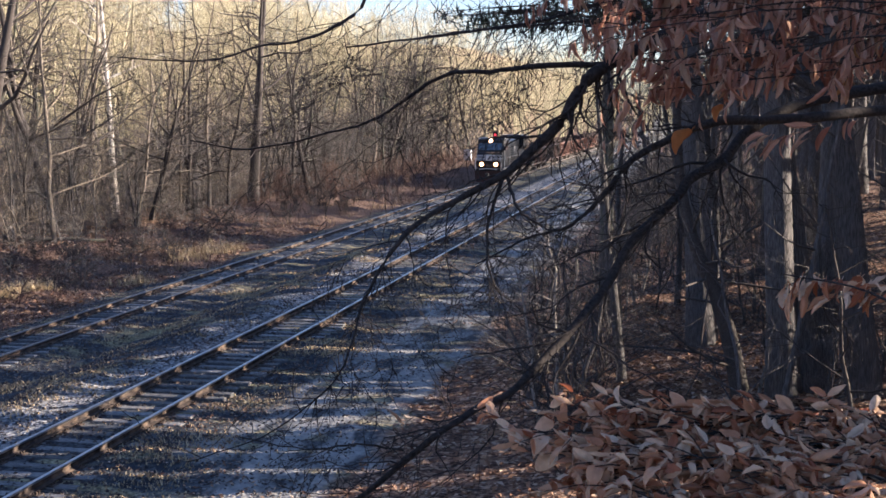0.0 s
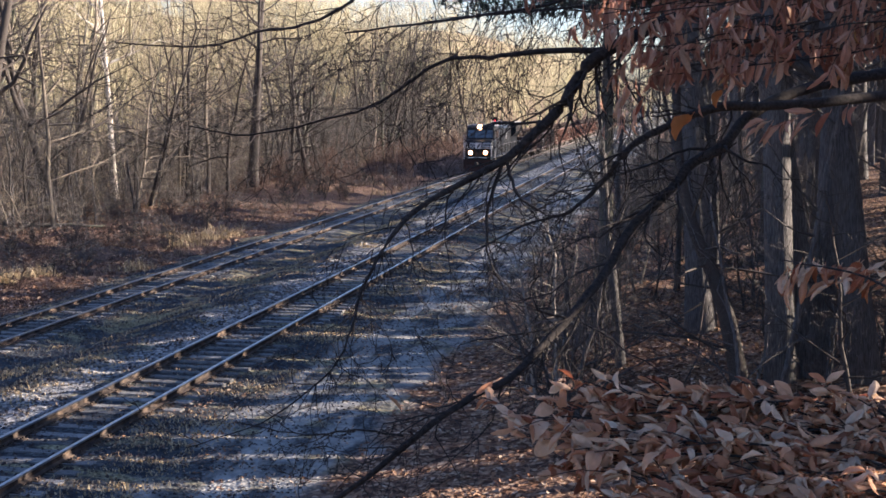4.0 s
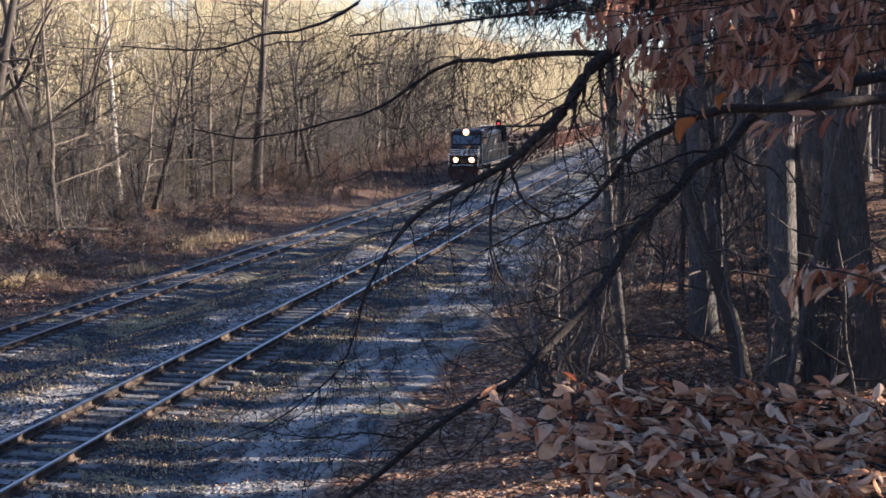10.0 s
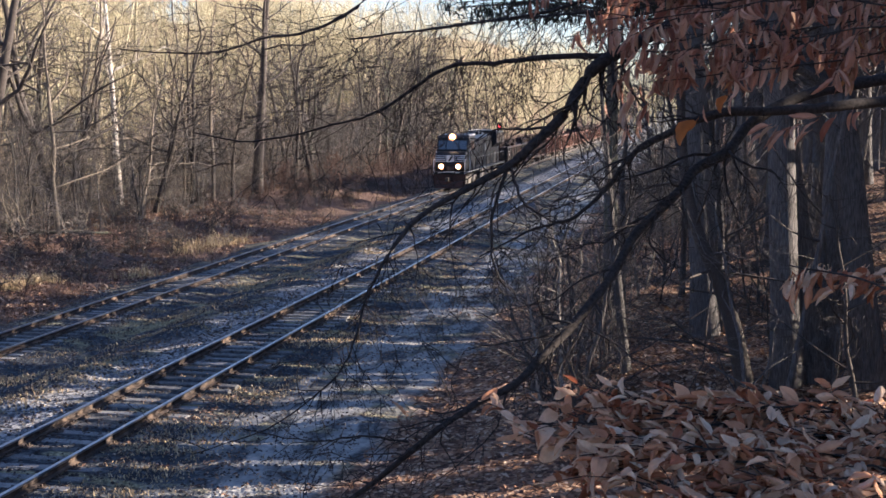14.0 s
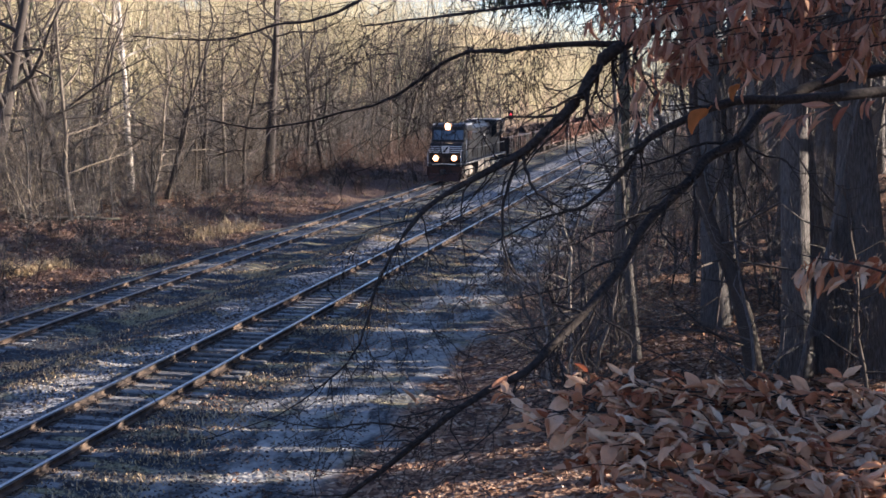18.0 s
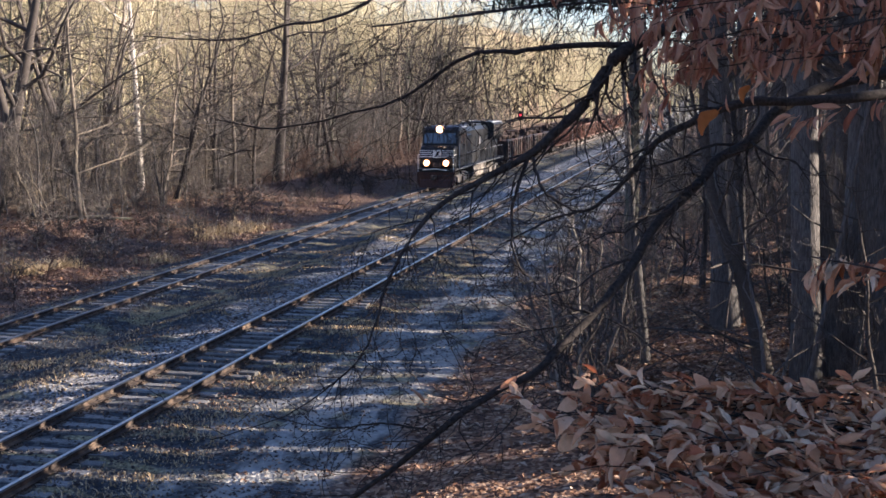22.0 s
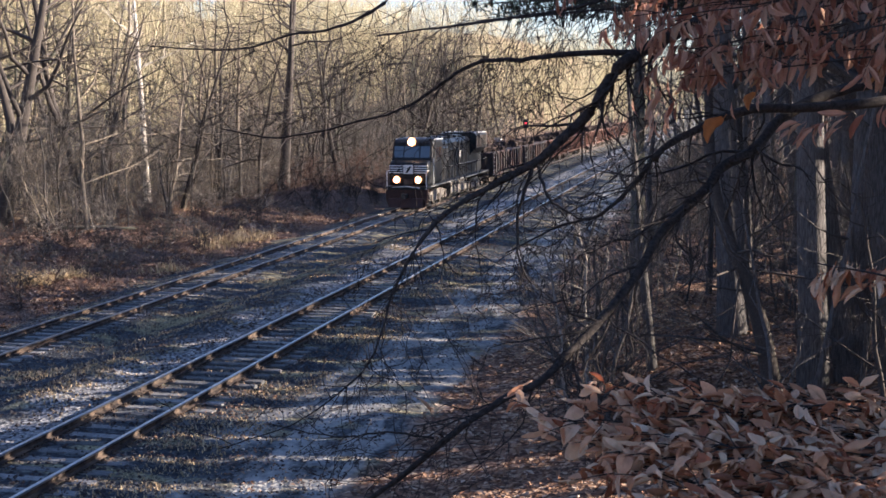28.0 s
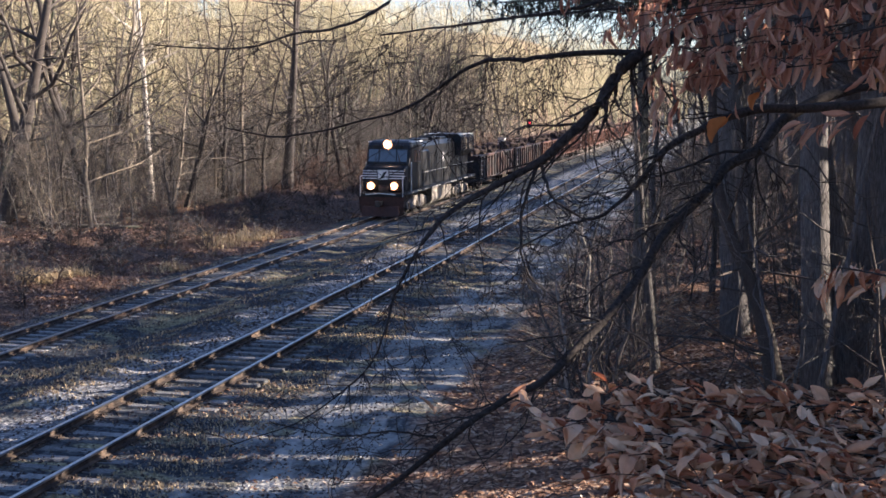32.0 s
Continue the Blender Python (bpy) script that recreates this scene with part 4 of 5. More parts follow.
def build_locomotive():
    """Stands on the rail top; its front is at y = 0 and it heads towards -y."""
    loco = tagged(new("locomotive"), "black wide-nosed freight diesel locomotive with white nose stripes and lit lamps", "locomotive")
    # pilot, plough, coupler
    g = Geo()
    g.prism([(-1.28, 0.12), (1.28, 0.12), (1.46, 0.6), (1.5, 1.28), (-1.5, 1.28), (-1.46, 0.6)], 1, 0.05, 0.45)
    part("pilot", g, PLOUGH_WARMED, loco, "dark maroon-black pilot, reddened as if lamplit")
    g = Geo()
    g.prism([(-0.28, 0.12), (0.05, 0.12), (0.05, 0.72), (-0.08, 0.72)], 0, -1.22, 1.22)
    part("plough", g, PLOUGH_WARMED, loco, "dark maroon steel plough blade, reddened as if lamplit")
    handrail(loco, [(-1.0, -0.1, 1.42), (0.0, -0.14, 1.5), (1.0, -0.1, 1.42)], 0.03, WHITE)
    g = Geo()
    g.box((-0.14, -0.62, 0.78), (0.14, 0.1, 1.02), bev=0.04)
    g.box((-0.2, -0.72, 0.72), (0.12, -0.5, 1.08), bev=0.05)
    part("coupler", g, FRAME, loco)
    box_part("anticlimber", (-1.35, -0.05, 1.28), (1.35, 0.35, 1.5), BLACK, loco)
    box_part("deck", (-1.5, 0.1, 1.34), (1.5, 21.6, 1.5), BLACK, loco)
    box_part("sill_stripe", (1.502, 1.2, 1.40), (1.512, 20.6, 1.44), GREY, loco, "grey sill stripe", bev=0)
    # nose: sloped front
    g = Geo()
    g.prism([(0.6, 1.5), (0.5, 2.3), (0.6, 2.9), (0.9, 3.14), (1.8, 3.22), (1.8, 1.5)], 0, -1.42, 1.42)
    nose = part("nose", bevelled(g, BLACK, 0.2), BLACK, loco)
    for k, (z0, z1) in enumerate(((2.79, 2.85), (2.64, 2.70), (2.49, 2.55), (2.34, 2.40))):
        for x0, x1 in ((-1.38, -0.4), (0.4, 1.38)):
            s = Geo()
            yy = lambda z: 0.5 + 0.1 * (z - 2.3) / 0.6
            s.prism([(yy(z0) - 0.008, z0), (yy(z1) - 0.008, z1), (yy(z1) + 0.03, z1), (yy(z0) + 0.03, z0)], 0, x0, x1)
            part("stripe", s, WHITE, nose, "white stripe")
    box_part("emblem_panel", (-0.34, 0.48, 2.3), (0.34, 0.56, 2.88), WHITE, nose, "plain white emblem panel", bev=0)
    g = Geo()
    g.prism([(-0.2, 2.36), (-0.02, 2.36), (0.26, 2.77), (0.2, 2.81), (0.02, 2.71), (-0.04, 2.61)], 1, 0.465, 0.485)
    part("emblem", g, BLACK, nose, "plain dark emblem shape")
    box_part("nose_door_seam", (-0.33, 0.53, 1.55), (0.33, 0.56, 1.95), FRAME, nose)
    # cab
    g = Geo()
    g.prism([(1.4, 3.05), (1.73, 4.08), (1.79, 4.36), (2.25, 4.6), (4.5, 4.62), (4.7, 4.4), (4.7, 1.5), (1.4, 1.5)], 0, -1.5, 1.5)
    cab = part("cab", bevelled(g, BLACK, 0.24), BLACK, loco)
    for x0, x1 in ((-1.3, -0.62), (-0.55, 0.55), (0.62, 1.3)):
        w = Geo()
        w.prism([(1.513, 3.34), (1.72, 4.08), (1.742, 4.08), (1.535, 3.34)], 0, x0, x1)
        ob = part("windscreen", w, GLASS, cab, "dark windscreen glass")
        ob.location = (0, -0.022, 0)
    for y0, y1 in ((2.5, 3.3), (3.4, 4.2)):
        for s in (-1, 1):
            w = Geo()
            w.box((min(s * 1.5, s * 1.512), y0, 3.25), (max(s * 1.5, s * 1.512), y1, 4.0))
            part("side_window", w, GLASS, cab, "dark side window")
    for s in (-1, 1):
        box_part("number_board", (s * 0.72 - 0.28, 1.69, 4.14), (s * 0.72 + 0.28, 1.9, 4.34), BLACK, cab, "dark number board with plain pale bar")
        # the glint along the roof edge, made as a white strip
        box_part("roof_edge", (s * 1.36 - 0.16, 2.2, 4.5), (s * 1.36 + 0.16, 4.6, 4.56), WHITE, cab, "white strip painted as the roof edge's glint")
    # halo discs added behind lenses that are oversized for the same bloom
    g = Geo()
    g.tube([Vector((-0.05, 1.85, 4.37)), Vector((-0.05, 1.66, 4.37))], [0.29, 0.30], 18)
    part("headlight_housing", g, LAMP_BLOOM, cab, "glowing disc standing in for the headlight's halo")
    for x in (-0.05,):
        g = Geo()
        g.tube([Vector((x, 1.67, 4.37)), Vector((x, 1.63, 4.37))], [0.19, 0.20], 16)
        part("headlight", g, LAMP, cab, "lit warm headlight")
    for x in (-0.78, 0.78):
        g = Geo()
        g.tube([Vector((x, 0.5, 1.92)), Vector((x, 0.28, 1.92))], [0.22, 0.25], 16)
        case = part("ditch_light", g, LAMP_BLOOM, loco, "lit ditch light with a glowing disc for its halo")
        g = Geo()
        g.tube([Vector((x, 0.285, 1.92)), Vector((x, 0.25, 1.92))], [0.15, 0.16], 16)
        part("lens", g, LAMP, case, "glowing lens")
    # hood, radiator, roof equipment
    g = Geo()
    g.prism([(-0.95, 1.5), (0.95, 1.5), (0.95, 4.1), (0.7, 4.38), (-0.7, 4.38), (-0.95, 4.1)], 1, 4.7, 16.6)
    hood = part("hood", g, BLACK, loco)
    for k in range(16):
        y = 5.0 + k * 0.72
        box_part("hood_door", (0.952, y, 1.75), (0.972, y + 0.62, 3.6), BLACK, hood, bev=0.01)
    for y0, y1, h in ((5.2, 6.8, 0.16), (8.0, 10.0, 0.2), (11.0, 12.0, 0.28), (13.0, 15.2, 0.18)):
        box_part("roof_hatch", (-0.55, y0, 4.37), (0.55, y1, 4.37 + h), BLACK, hood, bev=0.04)
    box_part("blower_housing", (0.95, 5.0, 2.7), (1.4, 7.0, 3.9), BLACK, hood, "dark equipment housing", bev=0.08)
    box_part("light_panel", (0.974, 12.3, 2.9), (0.986, 12.9, 3.5), GREY, hood, "pale panel on the hood side", bev=0)
    g = Geo()
    g.prism([(-0.95, 1.5), (0.95, 1.5), (0.95, 3.0), (1.48, 3.45), (1.48, 4.45), (1.25, 4.66), (-1.25, 4.66), (-1.48, 4.45), (-1.48, 3.45), (-0.95, 3.0)], 1, 16.4, 21.0)
    rad = part("radiator", g, BLACK, loco, "flared black radiator section")
    for k in range(7):
        box_part("louvre", (1.482, 16.7 + k * 0.6, 3.55), (1.5, 17.2 + k * 0.6, 4.4), FRAME, rad, bev=0)
    for s in (-1, 1):
        # white strip for the glint on the radiator's roof edge
        box_part("radiator_edge", (s * 1.3 - 0.2, 16.5, 4.6), (s * 1.3 + 0.12, 20.9, 4.665), WHITE, rad, "white strip painted as the roof edge's glint")
    # trucks, tank, steps
    sets = []
    for cy in (4.4, 17.4):
        for s in (-1, 1):
            g = Geo()
            g.prism([(cy - 2.6, 0.45), (cy - 2.3, 0.35), (cy + 2.3, 0.35), (cy + 2.6, 0.45), (cy + 2.6, 0.85), (cy + 1.0, 1.1), (cy - 1.0, 1.1), (cy - 2.6, 0.85)], 0, min(s * 1.0, s * 1.2), max(s * 1.0, s * 1.2))
            frame_ob = part("truck_frame", g, DUST, loco, "dusty cast truck side frame")
            for a in (-2.0, 0, 2.0):
                box_part("axle_box", (s * 1.21 - 0.06, cy + a - 0.22, 0.36), (s * 1.21 + 0.06, cy + a + 0.22, 0.78), FRAME, frame_ob, bev=0.04)
        sets += [wheelset(loco, cy + a, 0.52) for a in (-2.0, 0, 2.0)]
    g = Geo()
    g.prism([(-1.3, 0.5), (-1.1, 0.28), (1.1, 0.28), (1.3, 0.5), (1.3, 1.3), (-1.3, 1.3)], 1, 8.0, 13.8)
    part("fuel_tank", g, DUST, loco, "pale dusty fuel tank")
    for s in (-1, 1):
        for y in (0.15, 20.9):
            for k in range(4):
                box_part("step", (s * 1.35 - 0.15, y, 0.3 + 0.3 * k), (s * 1.35 + 0.15, y + 0.55, 0.34 + 0.3 * k), FRAME, loco, bev=0)
        handrail(loco, [(s * 1.45, 4.9, 2.5), (s * 1.45, 12.0, 2.5), (s * 1.45, 21.0, 2.5)], mat=GREY)
        for k in range(9):
            handrail(loco, [(s * 1.45, 5.0 + k * 1.95, 1.5), (s * 1.45, 5.0 + k * 1.95, 2.5)])
        handrail(loco, [(s * 1.42, 0.12, 1.3), (s * 1.42, 0.12, 2.5), (s * 1.42, 0.9, 2.5)], 0.035, WHITE)
        handrail(loco, [(s * 1.53, 1.8, 1.5), (s * 1.53, 1.8, 3.3)], 0.04, WHITE)
    g = Geo()
    g.tube([Vector((-1.1, 0.0, 1.5)), Vector((-1.1, -0.06, 2.2)), Vector((-0.6, -0.06, 2.3))], [0.018] * 3, 5)
    part("hose", g, FRAME, loco)
    loco_scale = 0.94
    for ob in loco.children:
        if not ob.name.startswith("wheelset"):
            ob.scale = (loco_scale, 1, 1)
    return loco, sets


def build_gondola(mat, label, seed):
    """An open freight car 15.8 m long; its leading end is at y = 0."""
    rnd = random.Random(seed)
    car = tagged(new("gondola_car"), label, "freight car", "cars of the train")
    L = 15.8
    for s in (-1, 1):
        g = Geo()
        g.box((min(s * 1.38, s * 1.44), 0.3, 1.05), (max(s * 1.38, s * 1.44), L - 0.3, 2.75))
        side = part("side", g, mat, car)
        box_part("top_chord", (s * 1.42 - 0.09, 0.25, 2.7), (s * 1.42 + 0.09, L - 0.25, 2.84), mat, side)
        for k in range(13):
            y = 0.4 + k * (L - 1.0) / 12
            box_part("rib", (min(s * 1.44, s * 1.55), y, 1.0), (max(s * 1.44, s * 1.55), y + 0.2, 2.7), mat, side, bev=0.02)
        box_part("side_sill", (min(s * 1.36, s * 1.5), 0.3, 0.85), (max(s * 1.36, s * 1.5), L - 0.3, 1.06), mat, side)
    for y in (0.3, L - 0.36):
        box_part("end", (-1.38, y, 1.05), (1.38, y + 0.06, 2.75), mat, car)
    box_part("floor_plate", (-1.38, 0.3, 0.98), (1.38, L - 0.3, 1.06), mat, car)
    box_part("centre_sill", (-0.2, -0.3, 0.7), (0.2, L + 0.3, 1.0), FRAME, car)
    for k in range(5):
        g = Geo()
        g.tube([Vector((1.6, 0.45, 1.0 + 0.35 * k)), Vector((1.6, 0.95, 1.0 + 0.35 * k))], [0.02, 0.02], 5)
        part("grab_iron", g, WHITE, car, "pale grab iron")
    sets = []
    for cy in (2.2, L - 2.2):
        for s in (-1, 1):
            g = Geo()
            g.prism([(cy - 1.2, 0.4), (cy - 0.4, 0.28), (cy + 0.4, 0.28), (cy + 1.2, 0.4), (cy + 1.2, 0.62), (cy + 0.5, 0.85), (cy - 0.5, 0.85), (cy - 1.2, 0.62)], 0, min(s * 0.92, s * 1.06), max(s * 0.92, s * 1.06))
            part("truck_frame", g, FRAME, car)
        sets += [wheelset(car, cy + a, 0.44) for a in (-0.88, 0.88)]
    return car


def build_load(seed):
    """A heap of dark scrap in a car."""
    rnd = random.Random(seed)
    heap = tagged(new("scrap_load"), "heaped dark rusty scrap in an open car", "scrap", "loads of the train")
    for k in range(46):
        x, y = rnd.gauss(0, 0.55), rnd.uniform(0.9, 14.9)
        x = max(-1.05, min(1.05, x))
        s = rnd.uniform(0.2, 0.5)
        top = 2.85 + (0.75 - 0.35 * abs(x)) * (0.6 + 0.5 * noise.noise(Vector((y * 0.5, seed, 0)))) + rnd.uniform(-0.15, 0.15)
        g = Geo()
        L = rnd.uniform(0.4, 1.4)
        g.box((-s * 0.5, -L * 0.5, -0.9), (s * 0.5, L * 0.5, 0.0), bev=0.05)
        p = part("scrap_piece", g, SCRAP, heap)
        p.matrix_basis = pose(x * 0.85, y, top, rnd.uniform(-14, 14), rnd.uniform(-14, 14), rnd.uniform(-50, 50))
    box = Geo()
    box.box((-1.3, 0.45, 1.06), (1.3, 15.35, 2.78), taper=0.25)
    part("heap", box, SCRAP, heap)
    return heap


locomotive, loco_wheels = build_locomotive()
black_car = build_gondola(CAR_BLACK, "dark open gondola car with ribbed sides", 1)
rust_car = build_gondola(CAR_RUST, "rust-brown open gondola car with ribbed sides", 2)
load = build_load(3)
cars = [black_car, copy_thing(black_car, Matrix()), rust_car]
cars += [copy_thing(rust_car, Matrix()) for _ in range(10)]
loads = [load] + [copy_thing(load, Matrix()) for _ in range(6)]


# ---- trackside ----
def signal(x, y, h, red, label):
    ob = tagged(new("railway_signal"), label, "signal")
    g = Geo()
    g.tube([Vector((0, 0, 0)), Vector((0, 0, h))], [0.09, 0.07], 8)
    part("mast", g, FRAME, ob)
    box_part("signal_head", (-0.32, -0.12, h - 0.75), (0.32, 0.12, h + 0.35), BLACK, ob, "black signal head", bev=0.05)
    g = Geo()
    g.tube([Vector((0, -0.13, h - 0.1)), Vector((0, -0.17, h - 0.1))], [0.15, 0.15], 12)
    part("lamp", g, RED_LAMP if red else GLASS, ob, "red signal lamp" if red else "dark signal lamp")
    ob.location = (x, y, ground_z(x, y) - 0.05)


signal(-24.0, 151, 5.2, True, "trackside signal on a mast showing red")
signal(-15.6, 139, 5.9, False, "trackside signal mast with a dark head")


def shed(x, y):
    ob = tagged(new("signal_cabinet"), "white metal signal cabinet beside the track", "cabinet")
    box_part("wall", (-0.55, -0.5, 0), (0.55, 0.5, 1.75), WHITE, ob)
    box_part("roof", (-0.62, -0.57, 1.75), (0.62, 0.57, 1.83), FRAME, ob)
    box_part("door", (-0.4, -0.53, 0.15), (0.4, -0.5, 1.6), WHITE, ob)
    box_part("handle", (0.28, -0.56, 0.8), (0.32, -0.53, 1.0), FRAME, ob)
    ob.location = (x, y, ground_z(x, y) - 0.05)


shed(-33.6, 184.5)


# ---- the tree in front: limbs, twigs and clinging brown leaves ----
def leaf_mesh(seed, material, length=0.12, rolled=0.5, broad=1.0, blunt=0.8):
    """A dried leaf: pointed, folded along its midrib, rolled in at its edges, curled to its tip."""
    rnd = random.Random(seed)
    g = Geo()
    fold, curl, twist, wide = rnd.uniform(0.3, 1.1), rnd.uniform(-1.0, 1.8), rnd.uniform(-1.0, 1.0), rnd.uniform(0.25, 0.35) * broad
    roll_in = rnd.uniform(0.2, 1.3) * rolled * 2
    n = 8
    ang, p = 0.0, Vector((0, 0, 0))
    for i in range(n + 1):
        t = i / n
        w = length * wide * (math.sin(math.pi * min(1, t * 0.94 + 0.03)) ** blunt) * (1.15 - 0.4 * t)
        if i:
            ang += curl / n * (0.5 + t)
            p = p + Vector((length / n * math.cos(ang), 0, -length / n * math.sin(ang)))
        a = twist * t
        for s in (-1, -0.5, 0, 0.5, 1):
            up = fold + roll_in * max(0.0, abs(s) - 0.5)
            half = Vector((0, min(abs(s), 0.5) * math.cos(fold), min(abs(s), 0.5) * math.sin(fold)))
            outer = max(0.0, abs(s) - 0.5)
            half += Vector((0, outer * math.cos(up + roll_in), outer * math.sin(up + roll_in)))
            side = Vector((0, math.copysign(half.y, s), half.z + rnd.gauss(0, 0.07) * (0 if s == 0 else 1))) * w
            g.v.append(tuple(p + Matrix.Rotation(a, 3, "X") @ side))
    for i in range(n):
        for k in range(4):
            b = i * 5 + k
            g.f.append((b, b + 1, b + 6, b + 5))
    g.tube([Vector((-0.016, 0, 0.002)), Vector((0.0, 0, 0))], [0.0012, 0.0014], 3, cap=False)
    return g.mesh("leaf", material, True)


LEAVES = [leaf_mesh(k, LEAF, 0.072 + 0.006 * (k % 5), 1.15, 0.9, 0.65) for k in range(14)]
PALE_LEAVES = [leaf_mesh(40 + k, LEAF_PALE, 0.06 + 0.006 * (k % 5), 1.45, 1.1, 0.72) for k in range(14)]


ORANGE_LEAF = leaf_mesh(71, LEAF_ORANGE, 0.095, 0.4, 1.5, 0.5)


class Leaves:
    """Leaves of one tree: the first ones are parts, those past them are joined into one part."""

    def __init__(self, parent, single):
        self.parent, self.single, self.rest = parent, single, {}

    def hang(self, me, p, heading, droop, roll, size):
        """One leaf at p: heading in degrees about z, droop below the level."""
        m = Matrix.Translation(p) @ pose(0, 0, 0, 0, droop, heading) @ pose(0, 0, 0, roll, 0, 0) @ Matrix.Scale(size, 4)
        if self.single > 0:
            self.single -= 1
            part("leaf", me, None, self.parent).matrix_basis = m
        else:
            g = self.rest.setdefault(me.materials[0].name, Geo())
            b = len(g.v)
            g.v += [tuple(m @ v.co) for v in me.vertices]
            g.f += [tuple(b + i for i in f.vertices) for f in me.polygons]

    def close(self, material):
        for g in self.rest.values():
            tagged(part("leaves", g, material, self.parent, smooth=True), "dense dead leaves", kind="stuff")


def limb(name, parent, ctrl, r0, r1, label="", twigs=0, seed=0, reach=0.5, depth=1, kids=(3, 3), lift=-0.03, rough=0.0022, aim=None):
    rnd = random.Random(seed)
    pts = spline(ctrl, 5)
    n = len(pts) - 1
    rough = 0.0008 if r0 > 0.03 else rough
    pts = [p + Vector((rnd.gauss(0, rough), rnd.gauss(0, rough), rnd.gauss(0, rough))) * (0 if i in (0, n) else 1) for i, p in enumerate(pts)]
    radii = [(r0 + (r1 - r0) * (i / n) ** 0.8) * rnd.uniform(0.92, 1.1) for i in range(n + 1)]
    g = Geo()
    g.tube(pts, radii, 8)
    ob = part(name, g, BARK_LIMB_SHADED, parent, label, smooth=True)
    if twigs:
        for k in range(twigs):
            t = Geo()
            i = rnd.randint(n // 5, n - 1)
            way = (pts[i + 1] - pts[i]).normalized()
            first = turned(Vector(aim).normalized(), rnd.uniform(0.0, 0.5), rnd) if aim else turned(way, rnd.uniform(0.3, 0.9), rnd)
            branch(t, rnd, pts[i], first, reach * rnd.uniform(0.4, 1.1), max(0.0022, radii[i] * 0.3), depth, kids, lift=lift, sides=(3, 4, 4), least=0.002, fewer=-4, wob=0.26)
            part("twig", t, BARK_LIMB_SHADED, ob)
    return ob


def leafy(parent, leaves, kinds, rnd, ctrl, shoots, each, droop, seed):
    """A leafy branch: a bent stem, side shoots along it, leaves along each shoot."""
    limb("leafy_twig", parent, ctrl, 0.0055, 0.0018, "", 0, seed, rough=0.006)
    pts = spline(ctrl, 8)
    side = Geo()
    for k in range(shoots):
        t = 0.12 + 0.88 * (k + rnd.random()) / shoots
        i = min(int(t * (len(pts) - 1)), len(pts) - 2)
        way = (pts[i + 1] - pts[i]).normalized()
        d = turned(way, rnd.uniform(0.3, 1.2), rnd)
        d.z *= 0.5
        L = rnd.uniform(0.08, 0.24)
        end = pts[i] + d * L + Vector((0, 0, -0.02))
        side.tube([pts[i], pts[i].lerp(end, 0.5) + Vector((0, 0, 0.008)), end], [0.0022, 0.0017, 0.0012], 4)
        for j in range(each):
            p = pts[i].lerp(end, 0.25 + 0.75 * (j + rnd.random()) / each)
            heading = math.degrees(math.atan2(d.y, d.x)) + (55 if j % 2 else -55) + rnd.gauss(0, 30)
            leaves.hang(rnd.choice(kinds), p, heading, rnd.uniform(*droop), rnd.gauss(0, 40), rnd.uniform(0.75, 1.15))
    tagged(part("side_growth", side, BARK_LIMB_SHADED, parent), "thin leafy side shoots", kind="stuff")


